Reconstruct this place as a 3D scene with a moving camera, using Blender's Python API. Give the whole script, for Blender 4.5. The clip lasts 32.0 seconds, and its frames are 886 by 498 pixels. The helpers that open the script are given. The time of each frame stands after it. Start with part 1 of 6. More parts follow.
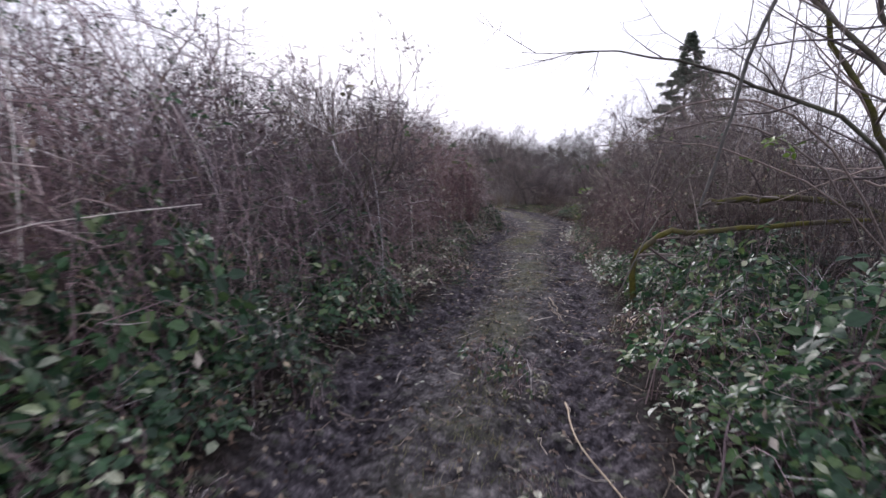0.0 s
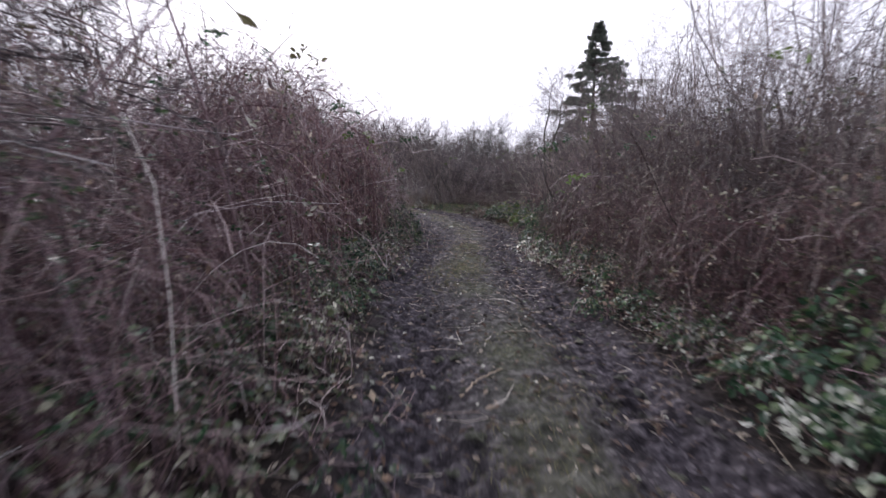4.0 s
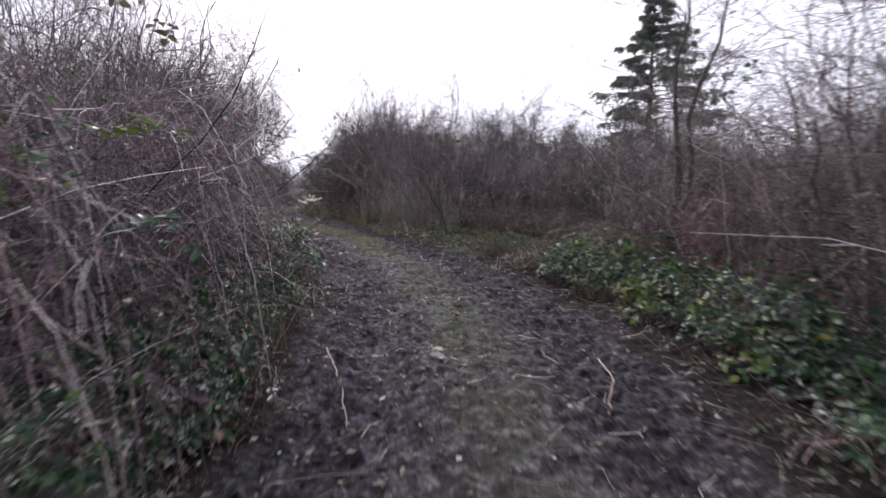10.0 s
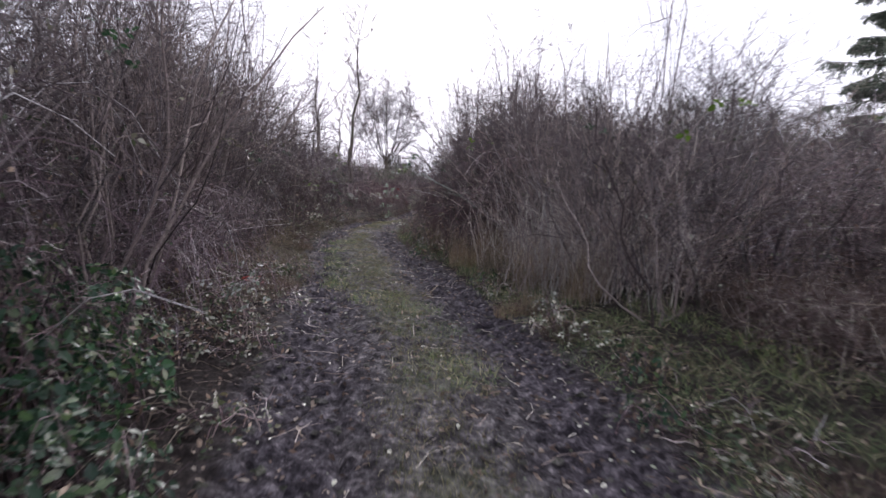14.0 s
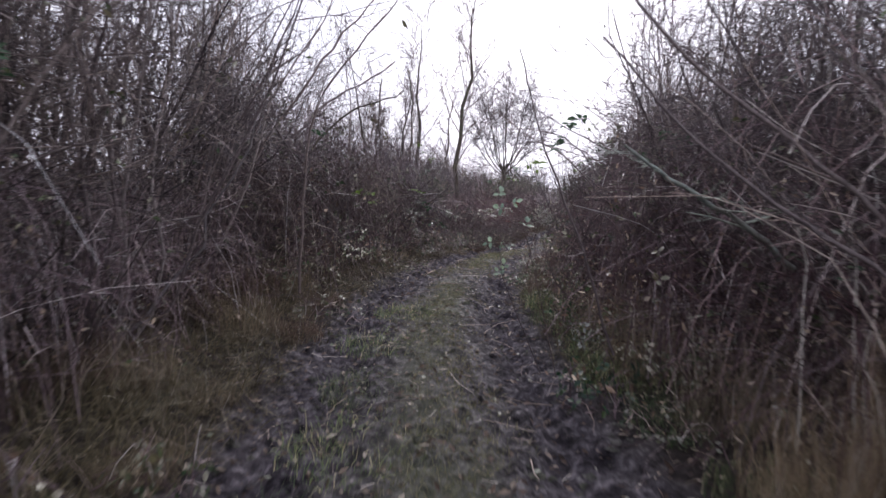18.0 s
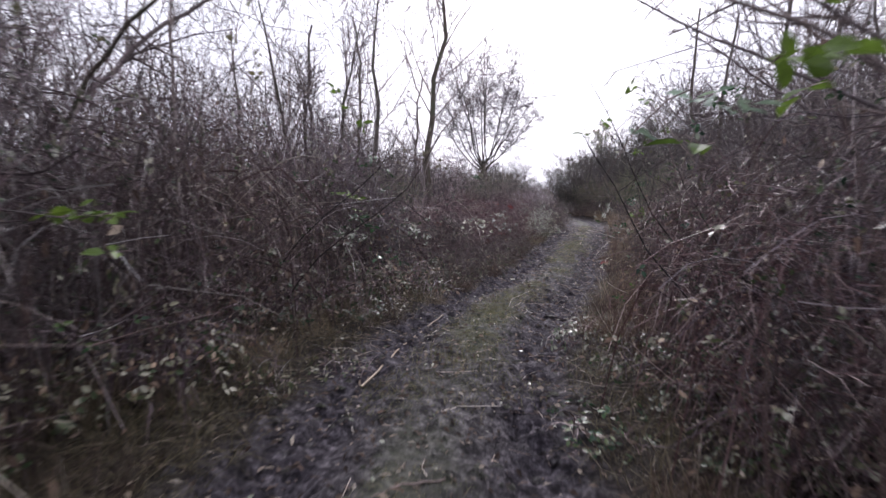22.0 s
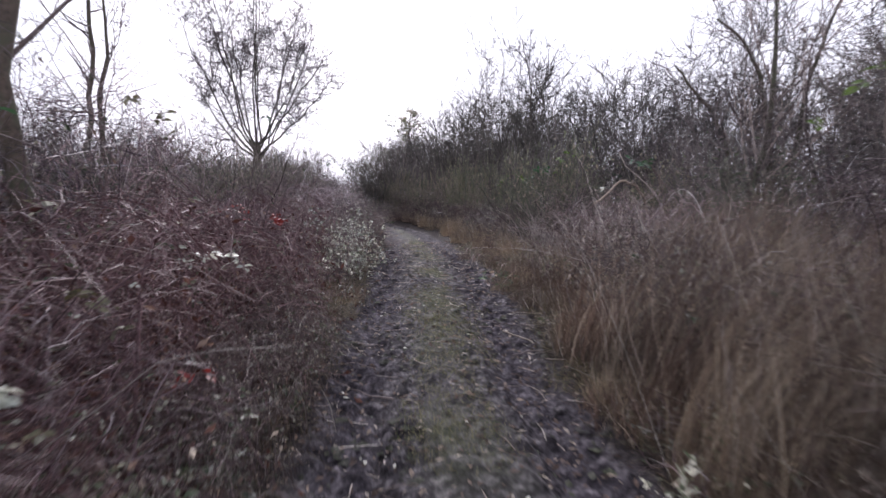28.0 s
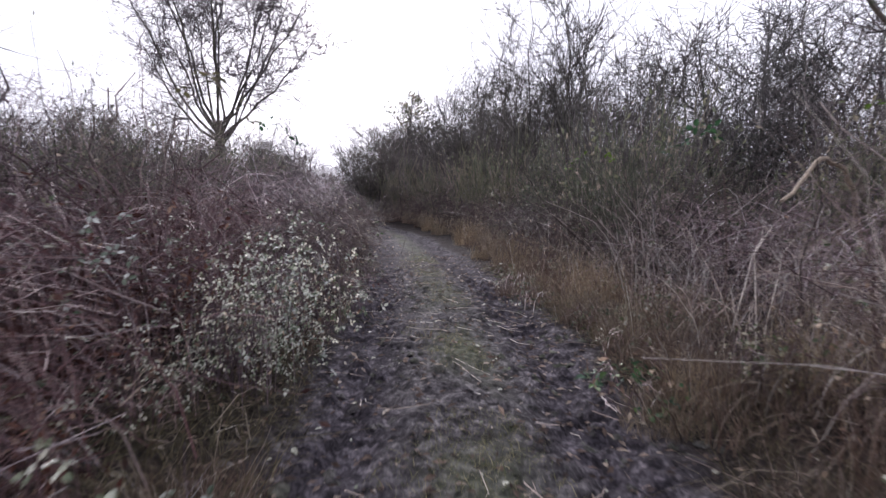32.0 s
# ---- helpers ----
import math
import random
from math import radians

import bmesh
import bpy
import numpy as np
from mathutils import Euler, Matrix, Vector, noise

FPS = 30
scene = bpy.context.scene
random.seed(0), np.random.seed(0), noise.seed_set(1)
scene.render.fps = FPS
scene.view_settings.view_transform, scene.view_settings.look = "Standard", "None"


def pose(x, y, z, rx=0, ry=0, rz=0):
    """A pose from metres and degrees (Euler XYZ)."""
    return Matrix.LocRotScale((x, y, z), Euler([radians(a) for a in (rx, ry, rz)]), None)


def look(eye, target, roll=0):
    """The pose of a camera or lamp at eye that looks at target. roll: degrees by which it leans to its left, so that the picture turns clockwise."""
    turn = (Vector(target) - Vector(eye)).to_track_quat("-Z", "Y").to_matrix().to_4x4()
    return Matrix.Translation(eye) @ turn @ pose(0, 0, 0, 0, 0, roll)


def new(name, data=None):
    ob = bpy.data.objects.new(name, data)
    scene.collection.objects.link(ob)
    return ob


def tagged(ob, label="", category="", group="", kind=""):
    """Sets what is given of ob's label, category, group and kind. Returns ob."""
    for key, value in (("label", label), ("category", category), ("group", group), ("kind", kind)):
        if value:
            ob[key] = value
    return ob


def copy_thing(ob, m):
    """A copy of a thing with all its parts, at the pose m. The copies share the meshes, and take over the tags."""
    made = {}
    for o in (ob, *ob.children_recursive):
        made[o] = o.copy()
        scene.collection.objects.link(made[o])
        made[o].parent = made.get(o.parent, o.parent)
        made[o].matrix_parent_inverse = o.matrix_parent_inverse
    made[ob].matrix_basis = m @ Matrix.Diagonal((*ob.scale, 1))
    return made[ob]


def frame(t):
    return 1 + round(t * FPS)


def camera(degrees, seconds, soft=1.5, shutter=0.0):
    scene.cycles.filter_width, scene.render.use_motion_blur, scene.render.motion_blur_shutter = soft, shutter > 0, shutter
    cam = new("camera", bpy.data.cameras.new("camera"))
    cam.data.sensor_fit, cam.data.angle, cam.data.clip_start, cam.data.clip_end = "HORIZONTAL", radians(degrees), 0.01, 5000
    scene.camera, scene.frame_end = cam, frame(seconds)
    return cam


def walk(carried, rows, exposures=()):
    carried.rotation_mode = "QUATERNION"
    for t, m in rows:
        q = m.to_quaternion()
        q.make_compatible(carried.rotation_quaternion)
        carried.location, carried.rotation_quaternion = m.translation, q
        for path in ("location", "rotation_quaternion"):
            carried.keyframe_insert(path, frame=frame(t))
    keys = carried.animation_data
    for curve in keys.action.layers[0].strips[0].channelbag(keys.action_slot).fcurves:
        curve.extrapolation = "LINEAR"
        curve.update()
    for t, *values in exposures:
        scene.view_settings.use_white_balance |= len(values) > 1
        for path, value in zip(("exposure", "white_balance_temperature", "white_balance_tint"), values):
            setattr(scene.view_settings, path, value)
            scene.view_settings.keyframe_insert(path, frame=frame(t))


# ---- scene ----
cam = camera(79.4, 32.0, 1.5, 0.6)
PATH = [
    (0, (3.121, 0.466, 1.475), (2.942, 2.44, 1.214), 3.0),
    (0.5, (3.007, 1.112, 1.477), (2.965, 3.095, 1.219), 3.1),
    (1, (2.962, 1.764, 1.485), (3.016, 3.747, 1.233), 3.2),
    (1.5, (2.89, 2.393, 1.418), (3.026, 4.373, 1.17), 3.2),
    (2, (2.822, 2.982, 1.381), (2.967, 4.962, 1.136), 3.1),
    (2.5, (2.778, 3.544, 1.309), (2.93, 5.524, 1.068), 2.9),
    (3, (2.773, 4.133, 1.27), (2.933, 6.112, 1.025), 2.8),
    (3.5, (2.843, 4.752, 1.266), (3.006, 6.73, 1.018), 2.6),
    (5.5, (2.984, 8.901, 1.362), (3.192, 10.875, 1.114), 2.5),
    (6, (3.116, 9.747, 1.314), (3.322, 11.721, 1.072), 2.6),
    (6.5, (3.28, 10.641, 1.323), (3.485, 12.616, 1.082), 2.6),
    (7, (3.365, 11.356, 1.295), (3.576, 13.331, 1.058), 2.9),
    (7.5, (3.484, 12.208, 1.275), (3.701, 14.182, 1.038), 2.8),
    (8, (3.647, 13.057, 1.268), (3.859, 15.032, 1.031), 2.7),
    (8.5, (3.769, 13.94, 1.234), (3.976, 15.915, 0.998), 2.6),
    (9, (3.967, 14.839, 1.251), (4.165, 16.815, 1.014), 2.4),
    (9.5, (4.087, 15.723, 1.231), (4.264, 17.701, 0.996), 2.4),
    (10, (4.253, 16.661, 1.303), (4.342, 18.645, 1.069), 1.8),
    (10.5, (4.38, 17.467, 1.382), (4.316, 19.451, 1.141), 2.0),
    (11, (4.425, 18.387, 1.413), (4.343, 20.371, 1.175), 2.0),
    (11.5, (4.424, 19.262, 1.561), (4.292, 21.243, 1.321), 2.1),
    (12, (4.351, 20.17, 1.604), (4.189, 22.148, 1.357), 2.3),
    (12.5, (4.342, 21.046, 1.647), (4.071, 23.013, 1.405), 1.7),
    (13, (4.204, 21.964, 1.618), (3.883, 23.921, 1.364), 1.9),
    (13.5, (4.078, 22.876, 1.667), (3.711, 24.826, 1.411), 2.0),
    (14, (3.92, 23.738, 1.629), (3.488, 25.673, 1.369), 2.1),
    (14.5, (3.839, 24.404, 1.583), (3.306, 26.314, 1.322), 1.8),
    (16.5, (2.767, 27.988, 1.339), (2.02, 29.83, 1.115), 3.2),
    (17, (2.442, 28.777, 1.385), (1.633, 30.592, 1.157), 3.1),
    (17.5, (2.108, 29.463, 1.386), (1.269, 31.264, 1.154), 3.0),
    (18, (1.752, 30.161, 1.454), (0.913, 31.963, 1.232), 2.9),
    (18.5, (1.46, 30.701, 1.507), (0.634, 32.509, 1.289), 3.0),
    (19, (1.22, 31.202, 1.518), (0.414, 33.02, 1.304), 3.1),
    (19.5, (0.973, 31.74, 1.509), (0.184, 33.566, 1.301), 3.3),
    (20, (0.699, 32.295, 1.464), (-0.076, 34.127, 1.254), 3.0),
    (20.5, (0.457, 32.92, 1.473), (-0.322, 34.75, 1.258), 2.8),
    (21, (0.167, 33.621, 1.45), (-0.606, 35.453, 1.231), 2.4),
    (21.5, (-0.052, 34.274, 1.508), (-0.821, 36.107, 1.291), 2.0),
    (22, (-0.318, 34.977, 1.491), (-1.072, 36.815, 1.268), 1.8),
    (22.5, (-0.519, 35.677, 1.491), (-1.233, 37.532, 1.27), 1.6),
    (23, (-0.757, 36.339, 1.456), (-1.383, 38.226, 1.237), 2.0),
    (23.5, (-0.956, 36.988, 1.441), (-1.481, 38.905, 1.219), 2.1),
    (24, (-1.136, 37.676, 1.405), (-1.627, 39.603, 1.188), 2.3),
    (24.5, (-1.29, 38.422, 1.391), (-1.701, 40.368, 1.179), 2.3),
    (25, (-1.444, 39.152, 1.359), (-1.821, 41.105, 1.144), 2.2),
    (25.5, (-1.598, 39.924, 1.286), (-1.795, 41.903, 1.077), 2.4),
    (26, (-1.747, 40.678, 1.298), (-1.878, 42.663, 1.093), 2.5),
    (26.5, (-1.818, 41.306, 1.304), (-1.847, 43.296, 1.109), 2.3),
    (28.5, (-2.683, 44.923, 1.389), (-2.706, 46.913, 1.189), 2.6),
    (29, (-2.708, 45.405, 1.383), (-2.731, 47.395, 1.183), 2.7),
    (29.5, (-2.731, 45.959, 1.391), (-2.783, 47.948, 1.187), 2.8),
    (30, (-2.797, 46.603, 1.324), (-2.851, 48.591, 1.112), 3.0),
    (30.5, (-2.844, 47.273, 1.327), (-2.896, 49.262, 1.118), 2.9),
    (31, (-2.904, 47.89, 1.284), (-2.948, 49.879, 1.075), 2.9),
    (31.5, (-2.884, 48.447, 1.279), (-2.917, 50.436, 1.072), 2.9),
    (32, (-2.92, 49.03, 1.29), (-2.948, 51.018, 1.079), 2.8),
]
walk(cam, [(t, look(eye, target, roll)) for t, eye, target, roll in PATH], [(0, 0.29, 6060, 20.5), (8, 0.36, 6060, 20.5), (10, 0.38, 6060, 20.5), (13, 0.44, 6060, 20.5), (14.5, 0.42, 6060, 20.5), (18, 0.41, 6060, 20.5), (21, 0.46, 6060, 20.5), (24, 0.45, 6060, 20.5), (29, 0.53, 6060, 20.5), (32, 0.48, 6060, 20.5)])

# ---- light: overcast winter sky, low veiled sun ahead ----
SUN_YAW, SUN_UP = 14.0, 24.0
world = bpy.data.worlds.new("overcast_sky")
scene.world = world
world.use_nodes = True
wn, wl = world.node_tree.nodes, world.node_tree.links
sky = wn.new("ShaderNodeTexSky")
sky.sky_type = "NISHITA"
sky.sun_disc = False
sky.sun_elevation = radians(SUN_UP)
sky.sun_rotation = radians(-SUN_YAW)
sky.air_density, sky.dust_density, sky.ozone_density = 1.0, 4.0, 1.0
grey = wn.new("ShaderNodeHueSaturation")
grey.inputs["Saturation"].default_value = 0.32
wl.new(sky.outputs[0], grey.inputs["Color"])
deck = wn.new("ShaderNodeTexNoise")
deck.inputs["Scale"].default_value, deck.inputs["Detail"].default_value = 2.2, 5.0
tone = wn.new("ShaderNodeValToRGB")
tone.color_ramp.elements[0].position, tone.color_ramp.elements[0].color = 0.3, (6.0, 6.15, 6.5, 1)
tone.color_ramp.elements[1].position, tone.color_ramp.elements[1].color = 0.7, (7.4, 7.4, 7.55, 1)
wl.new(deck.outputs["Fac"], tone.inputs["Fac"])
cloud = wn.new("ShaderNodeMix")
cloud.data_type = "RGBA"
cloud.inputs["Factor"].default_value = 0.92
wl.new(grey.outputs[0], cloud.inputs["A"])
wl.new(tone.outputs["Color"], cloud.inputs["B"])
wl.new(cloud.outputs["Result"], wn["Background"].inputs["Color"])
wn["Background"].inputs["Strength"].default_value = 0.15
sun = new("sun", bpy.data.lights.new("sun", "SUN"))
sun.data.energy, sun.data.angle, sun.data.color = 2.4, radians(18), (1.0, 0.95, 0.88)
sun.matrix_world = look((0, 0, 30), (30 * math.sin(radians(SUN_YAW)), -30 * math.cos(radians(SUN_YAW)), 30 - 30 * math.tan(radians(SUN_UP))))

# ---- materials ----


def material(name, rough=0.7, spec=0.35):
    m = bpy.data.materials.new(name)
    m.use_nodes = True
    bsdf = m.node_tree.nodes["Principled BSDF"]
    bsdf.inputs["Roughness"].default_value = rough
    bsdf.inputs["Specular IOR Level"].default_value = spec
    return m, m.node_tree.nodes, m.node_tree.links, bsdf


def ramp(nodes, stops, mode="LINEAR"):
    r = nodes.new("ShaderNodeValToRGB")
    r.color_ramp.interpolation = mode
    e = r.color_ramp.elements
    e[0].position, e[0].color = stops[0][0], (*stops[0][1], 1)
    e[1].position, e[1].color = stops[1][0], (*stops[1][1], 1)
    for p, c in stops[2:]:
        k = e.new(p)
        k.color = (*c, 1)
    return r


def mixer(nodes, links, fac, a, b, mode="MIX"):
    mx = nodes.new("ShaderNodeMix")
    mx.data_type, mx.blend_type = "RGBA", mode
    for sock, v in ((mx.inputs["Factor"], fac), (mx.inputs["A"], a), (mx.inputs["B"], b)):
        if isinstance(v, bpy.types.NodeSocket):
            links.new(v, sock)
        elif isinstance(v, tuple):
            sock.default_value = (*v, 1)
        else:
            sock.default_value = v
    return mx.outputs["Result"]


def noise_tex(nodes, links, scale, detail=4.0, rough=0.6, coords="Object"):
    tc = nodes.new("ShaderNodeTexCoord")
    n = nodes.new("ShaderNodeTexNoise")
    n.inputs["Scale"].default_value, n.inputs["Detail"].default_value, n.inputs["Roughness"].default_value = scale, detail, rough
    links.new(tc.outputs[coords], n.inputs["Vector"])
    return n.outputs["Fac"]


def plant_tone(n, l):
    """Each plant a little lighter, darker, warmer or greyer than the next."""
    info = n.new("ShaderNodeObjectInfo")
    tone = ramp(n, [(0.0, (0.62, 0.64, 0.68)), (0.35, (0.85, 0.84, 0.84)), (0.7, (1.08, 1.05, 1.0)), (1.0, (1.3, 1.22, 1.12))])
    l.new(info.outputs["Random"], tone.inputs["Fac"])
    return tone.outputs["Color"]


def leaf_material(name, stops, rough=0.4, translucent=0.35, spec=0.38):
    """Leaves: each its own tint, with blotches, some light coming through."""
    m, n, l, bsdf = material(name, rough, spec)
    geo = n.new("ShaderNodeNewGeometry")
    tint = ramp(n, stops)
    l.new(geo.outputs["Random Per Island"], tint.inputs["Fac"])
    blotch = ramp(n, [(0.3, (0.65, 0.65, 0.65)), (0.7, (1.15, 1.15, 1.1))])
    l.new(noise_tex(n, l, 35.0), blotch.inputs["Fac"])
    col = mixer(n, l, 1.0, tint.outputs["Color"], blotch.outputs["Color"], "MULTIPLY")
    col = mixer(n, l, 1.0, col, plant_tone(n, l), "MULTIPLY")
    l.new(col, bsdf.inputs["Base Color"])
    tr = n.new("ShaderNodeBsdfTranslucent")
    l.new(col, tr.inputs["Color"])
    mix = n.new("ShaderNodeMixShader")
    mix.inputs["Fac"].default_value = translucent
    l.new(bsdf.outputs[0], mix.inputs[1])
    l.new(tr.outputs[0], mix.inputs[2])
    l.new(mix.outputs[0], n["Material Output"].inputs["Surface"])
    return m


def bark_material(name, stops, scale=22.0, rough=0.8, bump=0.4, moss=None):
    """Stems and bark: tint by stem, mottled along its length."""
    m, n, l, bsdf = material(name, rough, 0.3)
    geo = n.new("ShaderNodeNewGeometry")
    tint = ramp(n, stops)
    l.new(geo.outputs["Random Per Island"], tint.inputs["Fac"])
    fac = noise_tex(n, l, scale)
    mottle = ramp(n, [(0.3, (0.55, 0.55, 0.55)), (0.72, (1.3, 1.28, 1.25))])
    l.new(fac, mottle.inputs["Fac"])
    col = mixer(n, l, 1.0, tint.outputs["Color"], mottle.outputs["Color"], "MULTIPLY")
    col = mixer(n, l, 1.0, col, plant_tone(n, l), "MULTIPLY")
    if moss:
        patch = ramp(n, [(0.42, (0, 0, 0)), (0.58, (1, 1, 1))])
        l.new(noise_tex(n, l, 5.0), patch.inputs["Fac"])
        col = mixer(n, l, patch.outputs["Color"], col, moss)
    l.new(col, bsdf.inputs["Base Color"])
    if bump:
        b = n.new("ShaderNodeBump")
        b.inputs["Strength"].default_value, b.inputs["Distance"].default_value = bump, 0.01
        l.new(fac, b.inputs["Height"])
        l.new(b.outputs[0], bsdf.inputs["Normal"])
    return m


GREEN = [(0.0, (0.012, 0.036, 0.02)), (0.35, (0.024, 0.066, 0.036)), (0.65, (0.048, 0.115, 0.055)), (0.88, (0.1, 0.16, 0.06)), (0.955, (0.2, 0.26, 0.16)), (1.0, (0.4, 0.44, 0.36))]
LIME = [(0.00, (0.018, 0.0624, 0.01408)), (0.35, (0.055, 0.1296, 0.02288)), (0.70, (0.15, 0.2304, 0.03696)), (0.90, (0.32, 0.3072, 0.0528)), (1.00, (0.36, 0.384, 0.2464))]
# pale leaf undersides, whitened further in the colour to stand for sun glints
PALE_GLINT = [(0.00, (0.072, 0.108, 0.06)), (0.30, (0.204, 0.252, 0.18)), (0.55, (0.504, 0.54, 0.48)), (1.00, (0.768, 0.792, 0.732))]
DEAD = [(0.00, (0.05603, 0.04292, 0.03947)), (0.40, (0.1367, 0.09908, 0.08584)), (0.70, (0.2567, 0.1904, 0.1628)), (0.90, (0.512, 0.4292, 0.3602)), (1.00, (0.7204, 0.6596, 0.5837))]
M_GREEN = leaf_material("bramble_leaf_green", GREEN)
M_LIME = leaf_material("bramble_leaf_yellow_green", LIME)
M_PALE_GLINT = leaf_material("bramble_leaf_pale_glint", PALE_GLINT, 0.3, 0.45, 0.6)
M_SPARSE = leaf_material("bramble_leaf_mixed", [(0.00, (0.03279, 0.06559, 0.03279)), (0.35, (0.07651, 0.1094, 0.05467)), (0.60, (0.1416, 0.1312, 0.07651)), (0.80, (0.3278, 0.3385, 0.2727)), (1.00, (0.4591, 0.4696, 0.4153))])
M_RED = leaf_material("bramble_leaf_red", [(0.0, (0.14, 0.015, 0.015)), (0.6, (0.26, 0.03, 0.025)), (1.0, (0.22, 0.07, 0.04))])
M_DEAD = leaf_material("dead_leaf", DEAD, 0.75, 0.55, 0.2)
M_GRASS = leaf_material("dry_grass", [(0.0, (0.14, 0.105, 0.07)), (0.4, (0.25, 0.195, 0.14)), (0.75, (0.36, 0.3, 0.22)), (1.0, (0.5, 0.44, 0.34))], 0.65, 0.25, 0.25)
M_RUST = leaf_material("rust_grass", [(0.00, (0.05706, 0.03762, 0.03357)), (0.50, (0.1188, 0.08217, 0.07029)), (0.85, (0.1998, 0.1539, 0.1314)), (1.00, (0.3798, 0.3366, 0.2934))], 0.7, 0.4, 0.2)
M_TALL = leaf_material("tall_dry_grass", [(0.0, (0.0873, 0.068, 0.0546)), (0.45, (0.165, 0.132, 0.107)), (0.8, (0.291, 0.25, 0.205)), (1.0, (0.436, 0.39, 0.326))], 0.65, 0.35, 0.25)
M_TURF = leaf_material("turf_blade", [(0.00, (0.0605, 0.0819, 0.0323)), (0.35, (0.132, 0.147, 0.06375)), (0.65, (0.22, 0.21, 0.1148)), (1.00, (0.396, 0.357, 0.2295))], 0.6, 0.3, 0.3)
M_LAWN = leaf_material("green_grass_blade", [(0.00, (0.06804, 0.1179, 0.05443)), (0.40, (0.1474, 0.2268, 0.09526)), (0.75, (0.2948, 0.3516, 0.1702)), (1.00, (0.6804, 0.635, 0.4309))], 0.6, 0.3, 0.3)
# broom and evergreen green, paled and greyed in the colour for distance haze
M_BROOM_HAZED = leaf_material("broom_twig_hazed", [(0.00, (0.1103, 0.139, 0.09364)), (0.60, (0.2095, 0.2253, 0.161)), (1.00, (0.3749, 0.3242, 0.2868))], 0.6, 0.4, 0.3)
# needles far lighter than dark spruce green: distance haze put into their colour
M_NEEDLE_HAZED = leaf_material("spruce_needle_hazed", [(0.00, (0.1054, 0.1443, 0.1171)), (0.60, (0.2343, 0.2842, 0.2343)), (1.00, (0.3982, 0.4153, 0.3514))], 0.6, 0.4, 0.3)
M_CANE = bark_material("bramble_cane", [(0.00, (0.06957, 0.0475, 0.06223)), (0.40, (0.1478, 0.1018, 0.1245)), (0.70, (0.2619, 0.194, 0.2201)), (0.88, (0.4352, 0.3507, 0.3742)), (1.00, (0.7736, 0.78, 0.8))], 60, 0.5)
M_CANE_RED = bark_material("bramble_cane_red", [(0.00, (0.04672, 0.03006, 0.03282)), (0.45, (0.09363, 0.06195, 0.06358)), (0.80, (0.1528, 0.1267, 0.1227)), (1.00, (0.3393, 0.3197, 0.2975))], 60, 0.5)
M_CANE_ROSE = bark_material("bramble_cane_rose", [(0.00, (0.06763, 0.03206, 0.03992)), (0.45, (0.1358, 0.0713, 0.07984)), (0.80, (0.1987, 0.1378, 0.1478)), (1.00, (0.3788, 0.3291, 0.3358))], 60, 0.5)
M_STALK = bark_material("dry_stalk", [(0.00, (0.244, 0.1952, 0.1851)), (0.50, (0.4708, 0.409, 0.3832)), (1.00, (0.736, 0.736, 0.7047))], 45, 0.65)
M_BARK = bark_material("shrub_bark", [(0.00, (0.07886, 0.06496, 0.07003)), (0.50, (0.1546, 0.1279, 0.1325)), (1.00, (0.2988, 0.2638, 0.2611))], 30, 0.8)
M_MINT = leaf_material("bramble_leaf_young", [(0.0, (0.2, 0.31, 0.22)), (1.0, (0.32, 0.44, 0.33))], 0.5, 0.35)
M_DEADWOOD = bark_material("dead_wood", [(0.0, (0.034, 0.028, 0.029)), (0.6, (0.075, 0.063, 0.063)), (1.0, (0.14, 0.122, 0.118))], 30, 0.85)
M_RUSSET = leaf_material("russet_leaf", [(0.0, (0.035, 0.016, 0.015)), (0.45, (0.085, 0.038, 0.033)), (0.8, (0.16, 0.085, 0.07)), (1.0, (0.34, 0.26, 0.22))], 0.7, 0.45, 0.2)
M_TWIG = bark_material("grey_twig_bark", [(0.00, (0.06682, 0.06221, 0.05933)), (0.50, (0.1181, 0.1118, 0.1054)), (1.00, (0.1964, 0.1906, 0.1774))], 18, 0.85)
M_TRUNK = bark_material("tree_bark", [(0.0, (0.0576, 0.048, 0.0432)), (1.0, (0.115, 0.096, 0.0848))], 14, 0.9, 0.8, (0.085, 0.085, 0.06))
M_MOSS = bark_material("mossy_bark", [(0.00, (0.051, 0.05304, 0.01088)), (1.00, (0.102, 0.0986, 0.0204))], 40, 0.95, 1.0, (0.07, 0.06, 0.04))
M_LICHEN = bark_material("lichen_bark", [(0.0, (0.34, 0.4, 0.36)), (1.0, (0.45, 0.52, 0.47))], 40, 0.95, 0.8, (0.16, 0.16, 0.14))
M_MAT = leaf_material("matted_grass", [(0.00, (0.03468, 0.03179, 0.01734)), (0.35, (0.07514, 0.06647, 0.03468)), (0.70, (0.1387, 0.1156, 0.06647)), (1.00, (0.2428, 0.2081, 0.1387))], 0.65, 0.25, 0.25)
M_CUT = bark_material("pale_stick", [(0.0, (0.26, 0.21, 0.16)), (1.0, (0.42, 0.36, 0.29))], 30, 0.7)


